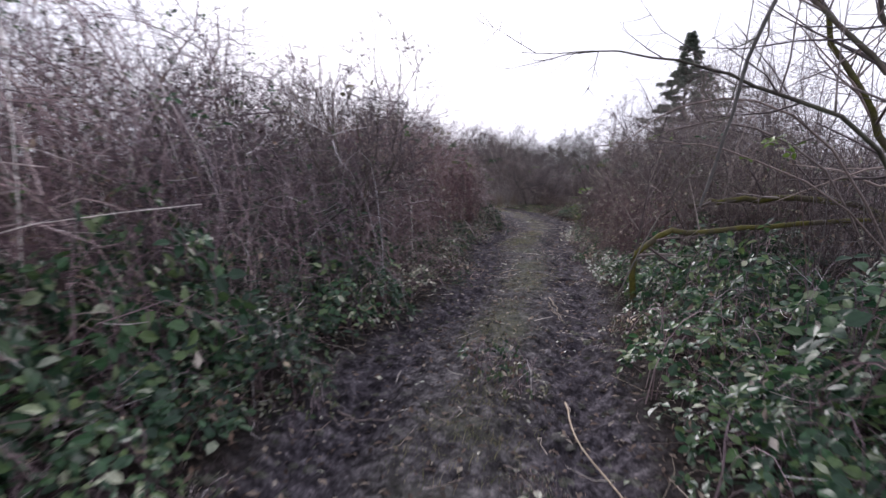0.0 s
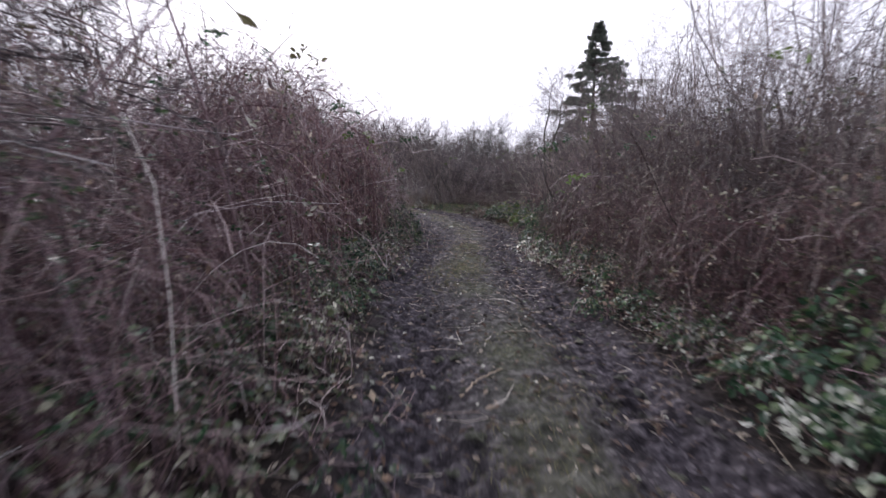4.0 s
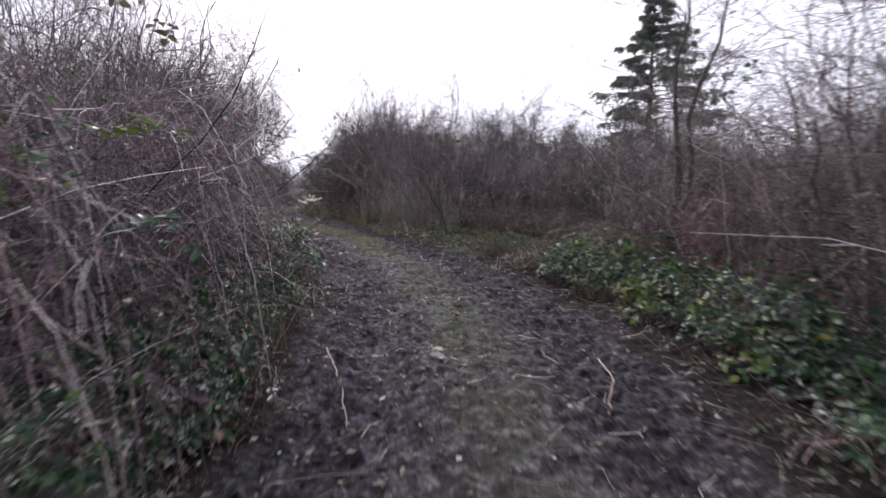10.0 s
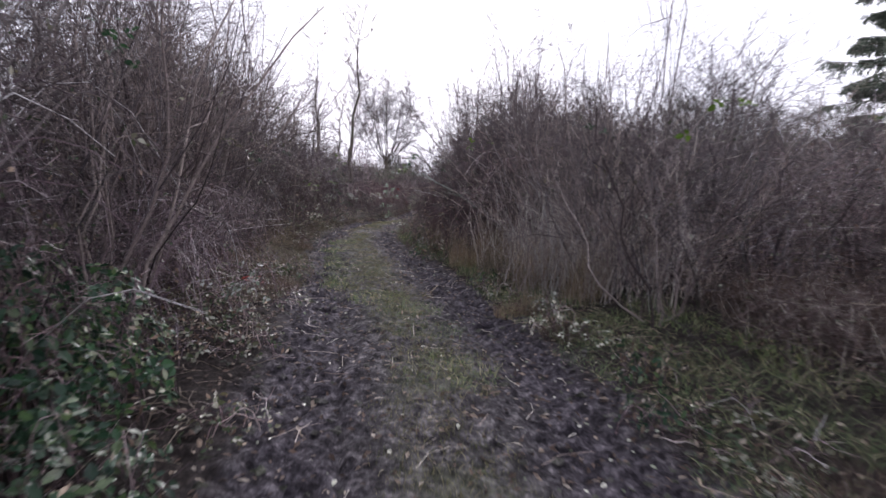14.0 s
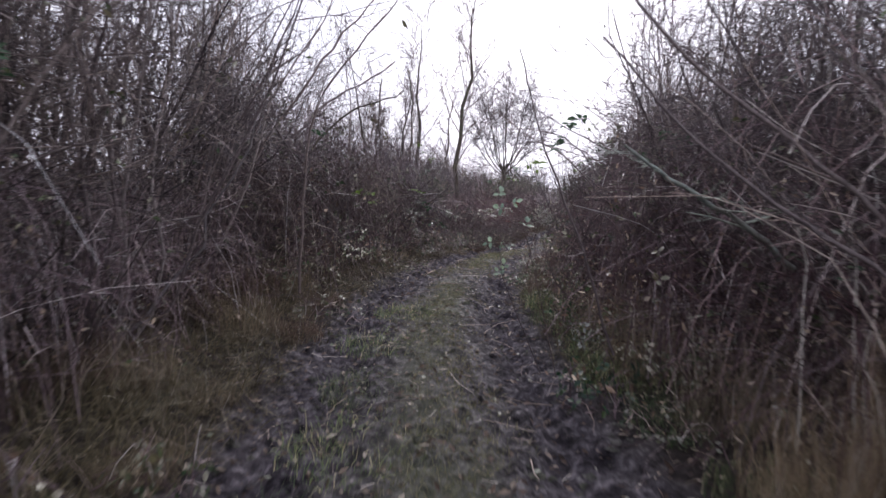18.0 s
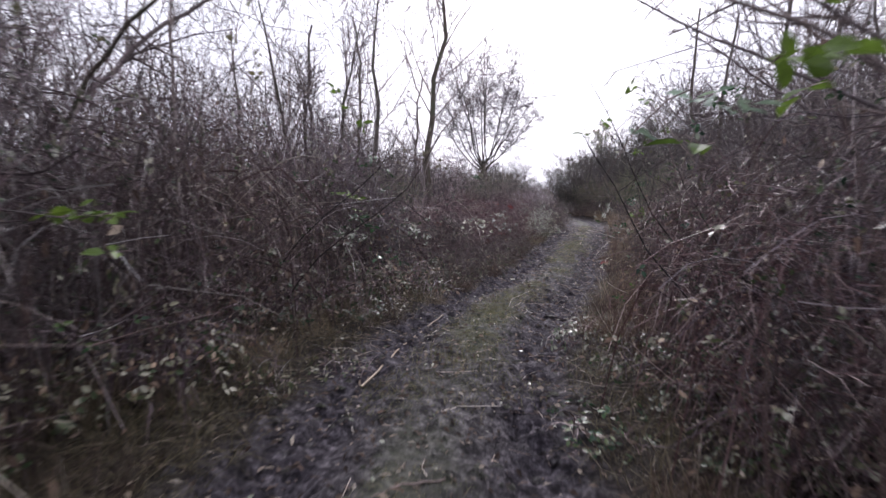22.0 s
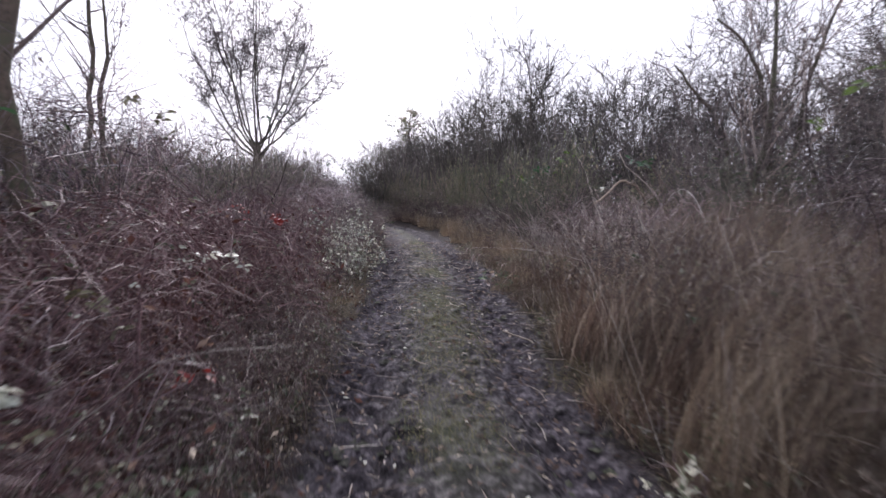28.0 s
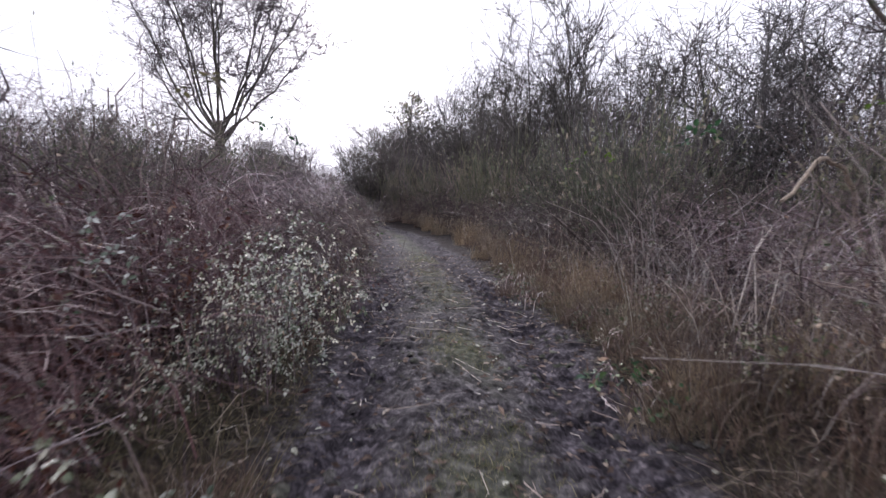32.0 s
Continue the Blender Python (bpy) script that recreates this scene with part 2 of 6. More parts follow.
def ground_material():
    m, n, l, bsdf = material("muddy_ground", 0.85, 0.03)
    att = n.new("ShaderNodeAttribute")
    att.attribute_name = "across"
    wav = n.new("ShaderNodeMath")
    wav.operation = "ADD"
    wob = n.new("ShaderNodeMath")
    wob.operation = "MULTIPLY_ADD"
    wob.inputs[1].default_value, wob.inputs[2].default_value = 0.5, -0.25
    l.new(noise_tex(n, l, 1.6, 5.0), wob.inputs[0])
    l.new(att.outputs["Fac"], wav.inputs[0])
    l.new(wob.outputs[0], wav.inputs[1])
    mud = ramp(n, [(0.37, (0.016, 0.0145, 0.0165)), (0.46, (0.038, 0.035, 0.039)), (0.54, (0.082, 0.077, 0.083)), (0.65, (0.185, 0.176, 0.18))])
    l.new(noise_tex(n, l, 11.0, 9.0, 0.72), mud.inputs["Fac"])
    turf = ramp(n, [(0.36, (0.028, 0.032, 0.023)), (0.5, (0.08, 0.088, 0.06)), (0.66, (0.19, 0.195, 0.145))])
    l.new(noise_tex(n, l, 16.0, 6.0, 0.7), turf.inputs["Fac"])
    # leaf litter of the verges, its colour also darkened for shade under the brambles
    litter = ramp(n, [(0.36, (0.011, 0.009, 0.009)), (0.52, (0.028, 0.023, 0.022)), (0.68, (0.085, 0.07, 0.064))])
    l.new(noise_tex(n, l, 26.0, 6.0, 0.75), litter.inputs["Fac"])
    strip = ramp(n, [(0.0, (1, 1, 1)), (0.12, (1, 1, 1)), (0.3, (0, 0, 0)), (1.0, (0, 0, 0))])
    l.new(wav.outputs[0], strip.inputs["Fac"])
    worn = ramp(n, [(0.4, (0, 0, 0)), (0.62, (0.8, 0.8, 0.8))])
    l.new(noise_tex(n, l, 0.8, 5.0), worn.inputs["Fac"])
    both = mixer(n, l, 1.0, strip.outputs["Color"], worn.outputs["Color"], "MULTIPLY")
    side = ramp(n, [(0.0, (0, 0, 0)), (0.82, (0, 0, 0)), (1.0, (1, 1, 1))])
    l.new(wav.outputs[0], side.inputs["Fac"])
    rut = ramp(n, [(0.0, (1.25, 1.25, 1.22)), (0.3, (1.15, 1.15, 1.12)), (0.5, (0.9, 0.87, 0.93)), (0.72, (0.92, 0.89, 0.95)), (0.9, (1.0, 0.98, 0.97))])
    l.new(wav.outputs[0], rut.inputs["Fac"])
    wetmud = mixer(n, l, 1.0, mud.outputs["Color"], rut.outputs["Color"], "MULTIPLY")
    speck = ramp(n, [(0.4, (0.62, 0.61, 0.63)), (0.52, (0.95, 0.94, 0.95)), (0.6, (1.35, 1.3, 1.3)), (0.7, (2.3, 2.2, 2.15))])
    l.new(noise_tex(n, l, 34.0, 6.0, 0.7), speck.inputs["Fac"])
    wetmud = mixer(n, l, 1.0, wetmud, speck.outputs["Color"], "MULTIPLY")
    col = mixer(n, l, both, wetmud, turf.outputs["Color"])
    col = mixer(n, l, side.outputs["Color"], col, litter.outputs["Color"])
    l.new(col, bsdf.inputs["Base Color"])
    wet = ramp(n, [(0.35, (0.62, 0.62, 0.62)), (0.65, (0.92, 0.92, 0.92))])
    l.new(noise_tex(n, l, 3.0, 5.0), wet.inputs["Fac"])
    l.new(wet.outputs["Color"], bsdf.inputs["Roughness"])
    b = n.new("ShaderNodeBump")
    b.inputs["Strength"].default_value, b.inputs["Distance"].default_value = 0.8, 0.04
    l.new(noise_tex(n, l, 30.0, 8.0, 0.72), b.inputs["Height"])
    l.new(b.outputs[0], bsdf.inputs["Normal"])
    return m


M_GROUND = ground_material()

# ---- mesh helpers ----
rng = np.random.default_rng(7)


def link_mesh(name, verts, faces, mat, parent=None, label="", kind="", smooth=False):
    me = bpy.data.meshes.new(name)
    me.from_pydata(verts.tolist() if isinstance(verts, np.ndarray) else verts, [], faces)
    if smooth:
        me.shade_smooth()
    me.materials.append(mat)
    ob = new(name, me)
    ob.parent = parent
    return tagged(ob, label, kind=kind)


def tube_mesh(P, R, sides):
    """P: (m, n, 3) polylines; R: (m, n) radii. Vertices and faces of m open tapered tubes."""
    m, n, _ = P.shape
    T = np.gradient(P, axis=1)
    T /= np.linalg.norm(T, axis=2, keepdims=True) + 1e-9
    ref = np.where(np.abs(T[..., 2:3]) > 0.9, np.array([1.0, 0, 0]), np.array([0, 0, 1.0]))
    A = np.cross(T, ref)
    A /= np.linalg.norm(A, axis=2, keepdims=True) + 1e-9
    B = np.cross(T, A)
    ang = np.arange(sides) * 2 * np.pi / sides
    V = P[:, :, None] + R[:, :, None, None] * (A[:, :, None] * np.cos(ang)[:, None] + B[:, :, None] * np.sin(ang)[:, None])
    i, j, k = np.meshgrid(np.arange(m), np.arange(n - 1), np.arange(sides), indexing="ij")
    k2 = (k + 1) % sides
    f = lambda a, b, c: (a * n + b) * sides + c
    F = np.stack([f(i, j, k), f(i, j, k2), f(i, j + 1, k2), f(i, j + 1, k)], -1).reshape(-1, 4)
    return V.reshape(-1, 3), F


LEAF = np.array([(0, 0, 0), (0.32, 0.3, 0.07), (0.68, 0.24, 0.05), (1, 0, -0.1), (0.68, -0.24, 0.05), (0.32, -0.3, 0.07), (0.33, 0, 0), (0.68, 0, -0.03)])
LEAF_F = np.array([(0, 1, 6, 6), (6, 1, 2, 7), (7, 2, 3, 3), (0, 6, 5, 5), (6, 7, 4, 5), (7, 3, 4, 4)])
BLADE = np.array([(0, 0, 0), (0.5, 0.22, 0.05), (1, 0, -0.08), (0.5, -0.22, 0.05)])


def unit(a):
    return a / (np.linalg.norm(a, axis=-1, keepdims=True) + 1e-9)


def leaf_mesh(C, D, N, S, fine=True, slim=1.0):
    """Leaves at C, pointing along D, facing N, S long."""
    D = unit(D)
    N = unit(N - (N * D).sum(1, keepdims=True) * D)
    W = np.cross(N, D)
    t = (LEAF if fine else BLADE) * [1, slim, 1]
    V = C[:, None] + S[:, None, None] * (t[:, 0, None] * D[:, None] + t[:, 1, None] * W[:, None] + t[:, 2, None] * N[:, None])
    if fine:
        F = (np.arange(len(C))[:, None, None] * 8 + LEAF_F).reshape(-1, 4).tolist()
        F = [f[:3] if f[2] == f[3] else f for f in F]
    else:
        b = np.arange(len(C))[:, None] * 4
        F = np.concatenate([b + [0, 1, 2], b + [0, 2, 3]]).tolist()
    return V.reshape(-1, 3), F


def ball(n):
    return unit(rng.normal(size=(n, 3)))


def trifoliate(C, N, S):
    """Three leaflets about each point."""
    out = ball(len(C)) * [1, 1, 0.5]
    out = unit(out - (out * N).sum(1, keepdims=True) * N)
    side = np.cross(N, out)
    c, d, nn, s = [], [], [], []
    for a, far, k in ((0.0, 0.55, 1.0), (1.25, 0.12, 0.85), (-1.25, 0.12, 0.85)):
        way = out * math.cos(a) + side * math.sin(a)
        c.append(C + out * (S * far)[:, None])
        d.append(way + rng.normal(0, 0.15, C.shape))
        nn.append(N + rng.normal(0, 0.25, C.shape))
        s.append(S * k * rng.uniform(0.8, 1.1, len(C)))
    return np.concatenate(c), np.concatenate(d), np.concatenate(nn), np.concatenate(s)


def empty(name, label, category, group=""):
    return tagged(new(name), label, category, group)


# ---- plan of the path: y, left edge, right edge ----
EDGE = np.array([(-6, 1.6, 4.0), (2.6, 1.75, 4.15), (5, 1.95, 4.4), (7.5, 2.5, 4.75), (10, 2.6, 5.0), (12.5, 2.5, 5.15), (16, 3.1, 5.4), (18, 3.3, 6.0), (20.5, 3.25, 6.3), (22.5, 3.05, 6.2), (24.5, 2.6, 5.6), (26, 2.0, 5.1), (28, 1.2, 4.5), (30, 0.3, 3.5), (32, -0.5, 2.4), (34, -1.5, 1.3), (36, -2.2, 0.3), (38, -2.7, -0.5), (40, -3.1, -0.9), (42, -3.35, -1.1), (44, -3.25, -1.1), (46, -3.35, -1.1), (48, -3.6, -1.4), (53, -4.0, -1.6), (57, -4.3, -2.0), (60, -4.7, -2.6), (64, -5.3, -3.4), (68, -6.6, -4.9), (72, -9.0, -7.0), (78, -15.0, -12.0), (120, -60, -57)])
RISE = np.array([(-6, 0), (6, 0.05), (14, 0.12), (17.4, -0.02), (19.5, -0.06), (22, 0.02), (25.4, 0.12), (28, 0.14), (33, 0.1), (37.6, 0.1), (40, 0.05), (43, -0.06), (46.5, -0.12), (50.5, 0.03), (53, 0.05), (60, 0), (120, 0)])


def left(y):
    return np.interp(y, EDGE[:, 0], EDGE[:, 1])


def right(y):
    return np.interp(y, EDGE[:, 0], EDGE[:, 2])


def ground_z(x, y):
    """Height of the ground: two worn tracks, a raised middle, banks beside them."""
    x, y = np.asarray(x, float), np.asarray(y, float)
    mid, half = (left(y) + right(y)) / 2, (right(y) - left(y)) / 2
    u = np.abs(x - mid) / half
    z = np.interp(y, RISE[:, 0], RISE[:, 1])
    z = z - 0.07 * np.exp(-(((u - 0.58) / 0.22) ** 2)) + 0.02 * np.exp(-((u / 0.25) ** 2))
    z = z + 0.22 * np.clip((u - 0.95) / 1.6, 0, 1) ** 1.2
    for k, (a, b, c, h) in enumerate(((0.9, 0.5, 0.3, 0.02), (2.3, 1.7, 1.1, 0.008), (4.1, -3.3, 2.0, 0.005))):
        z = z + h * np.sin(a * x + b * y + c + 1.3 * np.sin(0.7 * b * x - 0.6 * a * y + k))
    return z


S_FINE, Y_FINE = np.arange(-2.45, 2.451, 0.035), np.arange(0.6, 60.0, 0.042)


def trodden():
    """Uneven mud on the fine part of the ground: lumps and hollows, deepest in the two tracks, with narrow wheel lines."""
    out = np.zeros((len(S_FINE), len(Y_FINE)))
    half = (right(Y_FINE) - left(Y_FINE)) / 2
    mids = (right(Y_FINE) + left(Y_FINE)) / 2
    for j, y in enumerate(Y_FINE):
        for i, s in enumerate(S_FINE):
            u, x = abs(s) / half[j], s + mids[j]
            deep = 0.55 + 0.75 * math.exp(-(((u - 0.6) / 0.3) ** 2))
            lump = abs(noise.noise((x * 5.2, y * 4.4, 3.0))) + 0.55 * abs(noise.noise((x * 11.0, y * 9.5, 8.0))) - 0.36
            out[i, j] = deep * (0.085 * lump + 0.022 * noise.noise((x * 2.1, y * 1.6, 1.0)) + 0.016 * noise.noise((x * 21.0, y * 19.0, 5.0)))
    wander = 0.07 * np.sin(Y_FINE * 0.61) + 0.04 * np.sin(Y_FINE * 1.7 + 1)
    for at, wide, depth in ((-0.42, 0.035, 0.045), (0.5, 0.05, 0.04), (0.72, 0.05, 0.035)):
        line = np.exp(-(((S_FINE[:, None] - (at * half + wander)[None]) / wide) ** 2))
        seen = np.clip(0.5 + np.sin(Y_FINE * 0.37 + 5 * at), 0, 1)[None]
        out += line * seen * (-depth - 0.6 * out)
    lug = np.sin(2 * np.pi * Y_FINE[None] / 0.17 + 2.2 * np.sin(Y_FINE[None] * 2.1 + S_FINE[:, None] * 3))
    out += 0.013 * lug * np.exp(-(((S_FINE[:, None] / half[None] + 0.52) / 0.22) ** 2)) * np.clip((13 - Y_FINE) / 4, 0, 1)[None]
    fade = np.clip((2.45 - np.abs(S_FINE)) / 0.5, 0, 1)[:, None] * np.clip((60.0 - Y_FINE) / 3, 0, 1)[None]
    return out * fade


TRODDEN = trodden()


def surface_z(x, y):
    """Height of the ground with its lumps."""
    x, y = np.asarray(x, float), np.asarray(y, float)
    i = (x - (left(y) + right(y)) / 2 - S_FINE[0]) / 0.035
    j = (y - Y_FINE[0]) / 0.042
    inside = (i >= 0) & (i < len(S_FINE) - 1.001) & (j >= 0) & (j < len(Y_FINE) - 1.001)
    i, j = np.clip(i, 0, len(S_FINE) - 1.001), np.clip(j, 0, len(Y_FINE) - 1.001)
    a, b = i.astype(int), j.astype(int)
    f, g = i - a, j - b
    z = (TRODDEN[a, b] * (1 - f) + TRODDEN[a + 1, b] * f) * (1 - g) + (TRODDEN[a, b + 1] * (1 - f) + TRODDEN[a + 1, b + 1] * f) * g
    return ground_z(x, y) + np.where(inside, z, 0)


def build_ground():
    """One sheet that follows the path's bends, fine along the path and coarser outwards to the horizon."""
    wide = np.concatenate([np.arange(2.6, 9.5, 0.16), [9.8, 10.4, 11.6, 13.5, 16.5, 21, 28, 40, 60, 100, 180, 350, 700, 1500]])
    far = np.array([0.5, 1.2, 2.4, 4, 6, 9, 13, 19, 28, 40, 60, 100, 180, 350, 700, 1500])
    ss = np.concatenate([-wide[::-1], S_FINE, wide])
    ys = np.concatenate([Y_FINE[0] - far[::-1], Y_FINE, Y_FINE[-1] + far])
    S, Y = np.meshgrid(ss, ys, indexing="ij")
    mid, half = (left(Y) + right(Y)) / 2, (right(Y) - left(Y)) / 2
    X = S + mid
    Z = ground_z(X, Y)
    Z[len(wide):len(wide) + len(S_FINE), len(far):len(far) + len(Y_FINE)] += TRODDEN
    nx, ny = X.shape
    a = (np.arange(nx - 1)[:, None] * ny + np.arange(ny - 1)[None]).ravel()
    F = np.stack([a, a + ny, a + ny + 1, a + 1], 1).tolist()
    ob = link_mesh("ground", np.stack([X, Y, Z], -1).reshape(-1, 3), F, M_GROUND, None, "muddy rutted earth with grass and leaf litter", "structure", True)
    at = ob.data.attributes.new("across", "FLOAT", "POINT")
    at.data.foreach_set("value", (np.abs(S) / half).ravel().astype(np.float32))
    return ob


build_ground()

# ---- plant builders: each returns an Empty with its parts, about 1 m in footprint, standing at the origin ----


def arches(n, radius, height, reach, pts=8, upright=0.0):
    """Arching canes: start low, rise and bow over."""
    a = rng.uniform(0, 2 * np.pi, n)
    r = radius * np.sqrt(rng.uniform(0, 1, n))
    base = np.stack([r * np.cos(a), r * np.sin(a), np.full(n, -0.05)], 1)
    b = rng.uniform(0, 2 * np.pi, n)
    way = np.stack([np.cos(b), np.sin(b), np.zeros(n)], 1)
    L = reach * rng.uniform(0.4, 1.2, n)
    low = rng.uniform(0, 1, n) < 0.5
    H = height * np.where(low, rng.uniform(0.15, 0.65, n), rng.uniform(0.6, 1.1, n))
    L = L * np.where(low, 1.25, 0.95)
    top = np.where(rng.uniform(0, 1, n) < upright, 1.0, rng.uniform(0.38, 0.8, n))
    base[:, :2] -= way[:, :2] * (L * 0.4 * (top < 0.99))[:, None]
    t = np.linspace(0, 1, pts)
    z = 1 - ((t[None] - top[:, None]) / np.maximum(top, 1 - top)[:, None]) ** 2
    z = z - z[:, :1] * (1 - t)
    P = base[:, None] + way[:, None] * (L[:, None] * t[None] ** 1.4)[..., None]
    P[..., 2] += H[:, None] * z
    P += rng.normal(0, 0.025, P.shape) * np.linspace(0, 1, pts)[None, :, None] * max(height, 0.6)
    P[..., 2] = np.maximum(P[..., 2], -0.04)
    return P


def along(P, n):
    """n random places on the polylines, not near their feet, and the line's direction there."""
    m, k, _ = P.shape
    i = rng.integers(0, m, n)
    t = rng.uniform(0.18, 1, n) * (k - 1.001)
    j = t.astype(int)
    f = (t - j)[:, None]
    return P[i, j] * (1 - f) + P[i, j + 1] * f, unit(P[i, j + 1] - P[i, j])


def twigs(C, D, length, spread=1.0, up=0.2):
    """Short side twigs, three points each."""
    W = unit(D + spread * ball(len(C)) + [0, 0, up])
    L = length * rng.uniform(0.4, 1.2, len(C))
    e = C + W * L[:, None]
    mid = (C + e) / 2 + rng.normal(0, 0.07, C.shape) * L[:, None]
    return np.stack([C, mid, e], 1)


def taper(P, r0, r1):
    m, n, _ = P.shape
    k = rng.uniform(0.7, 1.25, (m, 1))
    return k * np.linspace(r0, r1, n)[None]


def join(*pairs):
    V, F, o = [], [], 0
    for v, f in pairs:
        V.append(v)
        F += [[x + o for x in q] for q in (f.tolist() if isinstance(f, np.ndarray) else f)]
        o += len(v)
    return np.concatenate(V), F


def leafy_bramble(label, leaf, n_leaf=300, height=0.75, radius=0.62, size=0.062, dead=90, canes=34):
    th = empty("bramble", label, "bramble", "brambles beside the path")
    P = arches(canes, radius * 0.75, height * 1.0, radius * 0.9)
    C, D = along(P, 5 * canes)
    link_mesh("cane", *join(tube_mesh(P, taper(P, 0.0045, 0.0015), 3), tube_mesh(q := twigs(C, D, 0.16), taper(q, 0.002, 0.001), 3)), M_CANE, th, kind="stuff")
    a, r = rng.uniform(0, 2 * np.pi, n_leaf), radius * np.sqrt(rng.uniform(0, 1, n_leaf))
    dome = height * np.sqrt(np.clip(1 - (r / (radius * 1.05)) ** 2, 0.02, 1)) * (0.82 + 0.25 * np.sin(3 * a + 5 * r)) * rng.uniform(0.45, 1.08, n_leaf)
    C = np.stack([r * np.cos(a), r * np.sin(a), np.maximum(dome, 0.05)], 1)
    N = unit(np.stack([C[:, 0] / radius * 0.9, C[:, 1] / radius * 0.9, np.full(n_leaf, 0.9)], 1) + rng.normal(0, 0.45, (n_leaf, 3)))
    link_mesh("leaf", *leaf_mesh(*trifoliate(C, N, size * rng.uniform(0.6, 1.3, n_leaf))), leaf, th, kind="stuff")
    C = rng.normal(0, 1, (dead, 3)) * [radius * 0.5, radius * 0.5, 0] + [0, 0, 1] * rng.uniform(0.03, height * 0.7, (dead, 1))
    link_mesh("dead_leaf", *leaf_mesh(C, ball(dead), ball(dead), rng.uniform(0.03, 0.07, dead), False), M_DEAD, th, kind="stuff")
    return th


def cane_bramble(label, cane, leaf, n_leaf=70, height=1.8, radius=0.8, canes=62, n_twig=480, dead=420, reach=1.15, upright=0.12, fallen=None):
    th = empty("bramble_thicket", label, "bramble", "bramble thickets beside the path")
    P = arches(canes, radius, height, reach, 7, upright)
    C, D = along(P, n_twig)
    k = int(canes * 1.35)
    a, b, rr = rng.uniform(0, 6.28, k), rng.uniform(0, 6.28, k), radius * np.sqrt(rng.uniform(0, 1, k)) * 0.8
    mid = np.stack([rr * np.cos(a), rr * np.sin(a), height * rng.uniform(0.12, 0.92, k) * (1 - 0.45 * (rr / radius) ** 2)], 1)
    way = np.stack([np.cos(b), np.sin(b), rng.normal(0, 0.45, k)], 1) * (reach * rng.uniform(0.35, 1.1, k))[:, None]
    u = np.linspace(-0.5, 0.5, 7)
    X = mid[:, None] + way[:, None] * u[None, :, None]
    X[..., 2] += (reach * rng.uniform(-0.3, 1.6, k))[:, None] * (0.25 - u**2)[None]
    X += np.cumsum(rng.normal(0, 0.018, X.shape), axis=1)
    X[..., 2] = np.maximum(X[..., 2], 0.02)
    link_mesh("cane", *join(tube_mesh(X, taper(X, 0.0042, 0.0018), 3), tube_mesh(P, taper(P, 0.0045, 0.0018), 3), tube_mesh(q := twigs(C, D, 0.3), taper(q, 0.0028, 0.0015), 3)), cane, th, kind="stuff")
    C, D = along(P, n_leaf)
    N = unit(rng.normal(0, 0.5, (n_leaf, 3)) + [0, 0, 0.9])
    link_mesh("leaf", *leaf_mesh(*trifoliate(C + rng.normal(0, 0.05, C.shape), N, rng.uniform(0.03, 0.065, n_leaf))), leaf, th, kind="stuff")
    C, D = along(P, dead)
    C = C + rng.normal(0, 0.1, C.shape)
    C[:, 2] = np.maximum(C[:, 2] * rng.uniform(0.2, 1, dead), 0.02)
    link_mesh("dead_leaf", *leaf_mesh(C, ball(dead) - [0, 0, 0.6], ball(dead), rng.uniform(0.03, 0.075, dead), False), fallen or M_DEAD, th, kind="stuff")
    return th


def blades(n, radius, height, lean, width, pts=4, tilt=(0, 0)):
    """Grass blades or flat stems as tapering ribbons."""
    a, r = rng.uniform(0, 2 * np.pi, n), radius * np.sqrt(rng.uniform(0, 1, n))
    base = np.stack([r * np.cos(a), r * np.sin(a), np.full(n, -0.02)], 1)
    b = rng.uniform(0, 2 * np.pi, n)
    out = np.stack([np.cos(b), np.sin(b), np.zeros(n)], 1) * rng.uniform(0.1, 1, (n, 1)) * lean + np.array([tilt[0], tilt[1], 0])
    H = height * rng.uniform(0.35, 1.1, n)
    t = np.linspace(0, 1, pts)
    P = base[:, None] + out[:, None] * (H[:, None] * t[None] ** 1.8)[..., None]
    P[..., 2] += H[:, None] * (t - 0.28 * np.linalg.norm(out, axis=1)[:, None] * t**2.2)
    side = unit(np.cross(out + 0.01, [0, 0, 1.0]) + rng.normal(0, 0.5, (n, 3)))
    w = (width * rng.uniform(0.6, 1.4, n))[:, None] * np.linspace(1, 0.12, pts)[None]
    V = np.stack([P - side[:, None] * w[..., None], P + side[:, None] * w[..., None]], 2).reshape(-1, 3)
    i, j = np.meshgrid(np.arange(n), np.arange(pts - 1), indexing="ij")
    o = (i * pts + j) * 2
    return V, np.stack([o, o + 1, o + 3, o + 2], -1).reshape(-1, 4)


def grass_tuft(label, mat, n=420, radius=0.4, height=0.55, lean=0.9, width=0.0028, tilt=(0, 0)):
    th = empty("grass_tuft", label, "grass", "grass tufts beside the path")
    V, F = blades(n, radius, height, lean, width, 5, tilt)
    link_mesh("blade", V, F.tolist(), mat, th, kind="stuff")
    if height > 0.3:
        P = stem_lines(9, radius, height * 1.15, 0.35, 5, 0.08)
        link_mesh("stalk", *join(tube_mesh(P, taper(P, 0.0028, 0.001), 3)), M_STALK, th, kind="stuff")
    else:
        C = rng.normal(0, radius * 0.5, (16, 3)) * [1, 1, 0] + [0, 0, 0.035]
        link_mesh("dead_leaf", *leaf_mesh(C, ball(16) * [1, 1, 0.3], ball(16) * 0.4 + [0, 0, 1], rng.uniform(0.03, 0.06, 16), False), M_DEAD, th, kind="stuff")
    return th


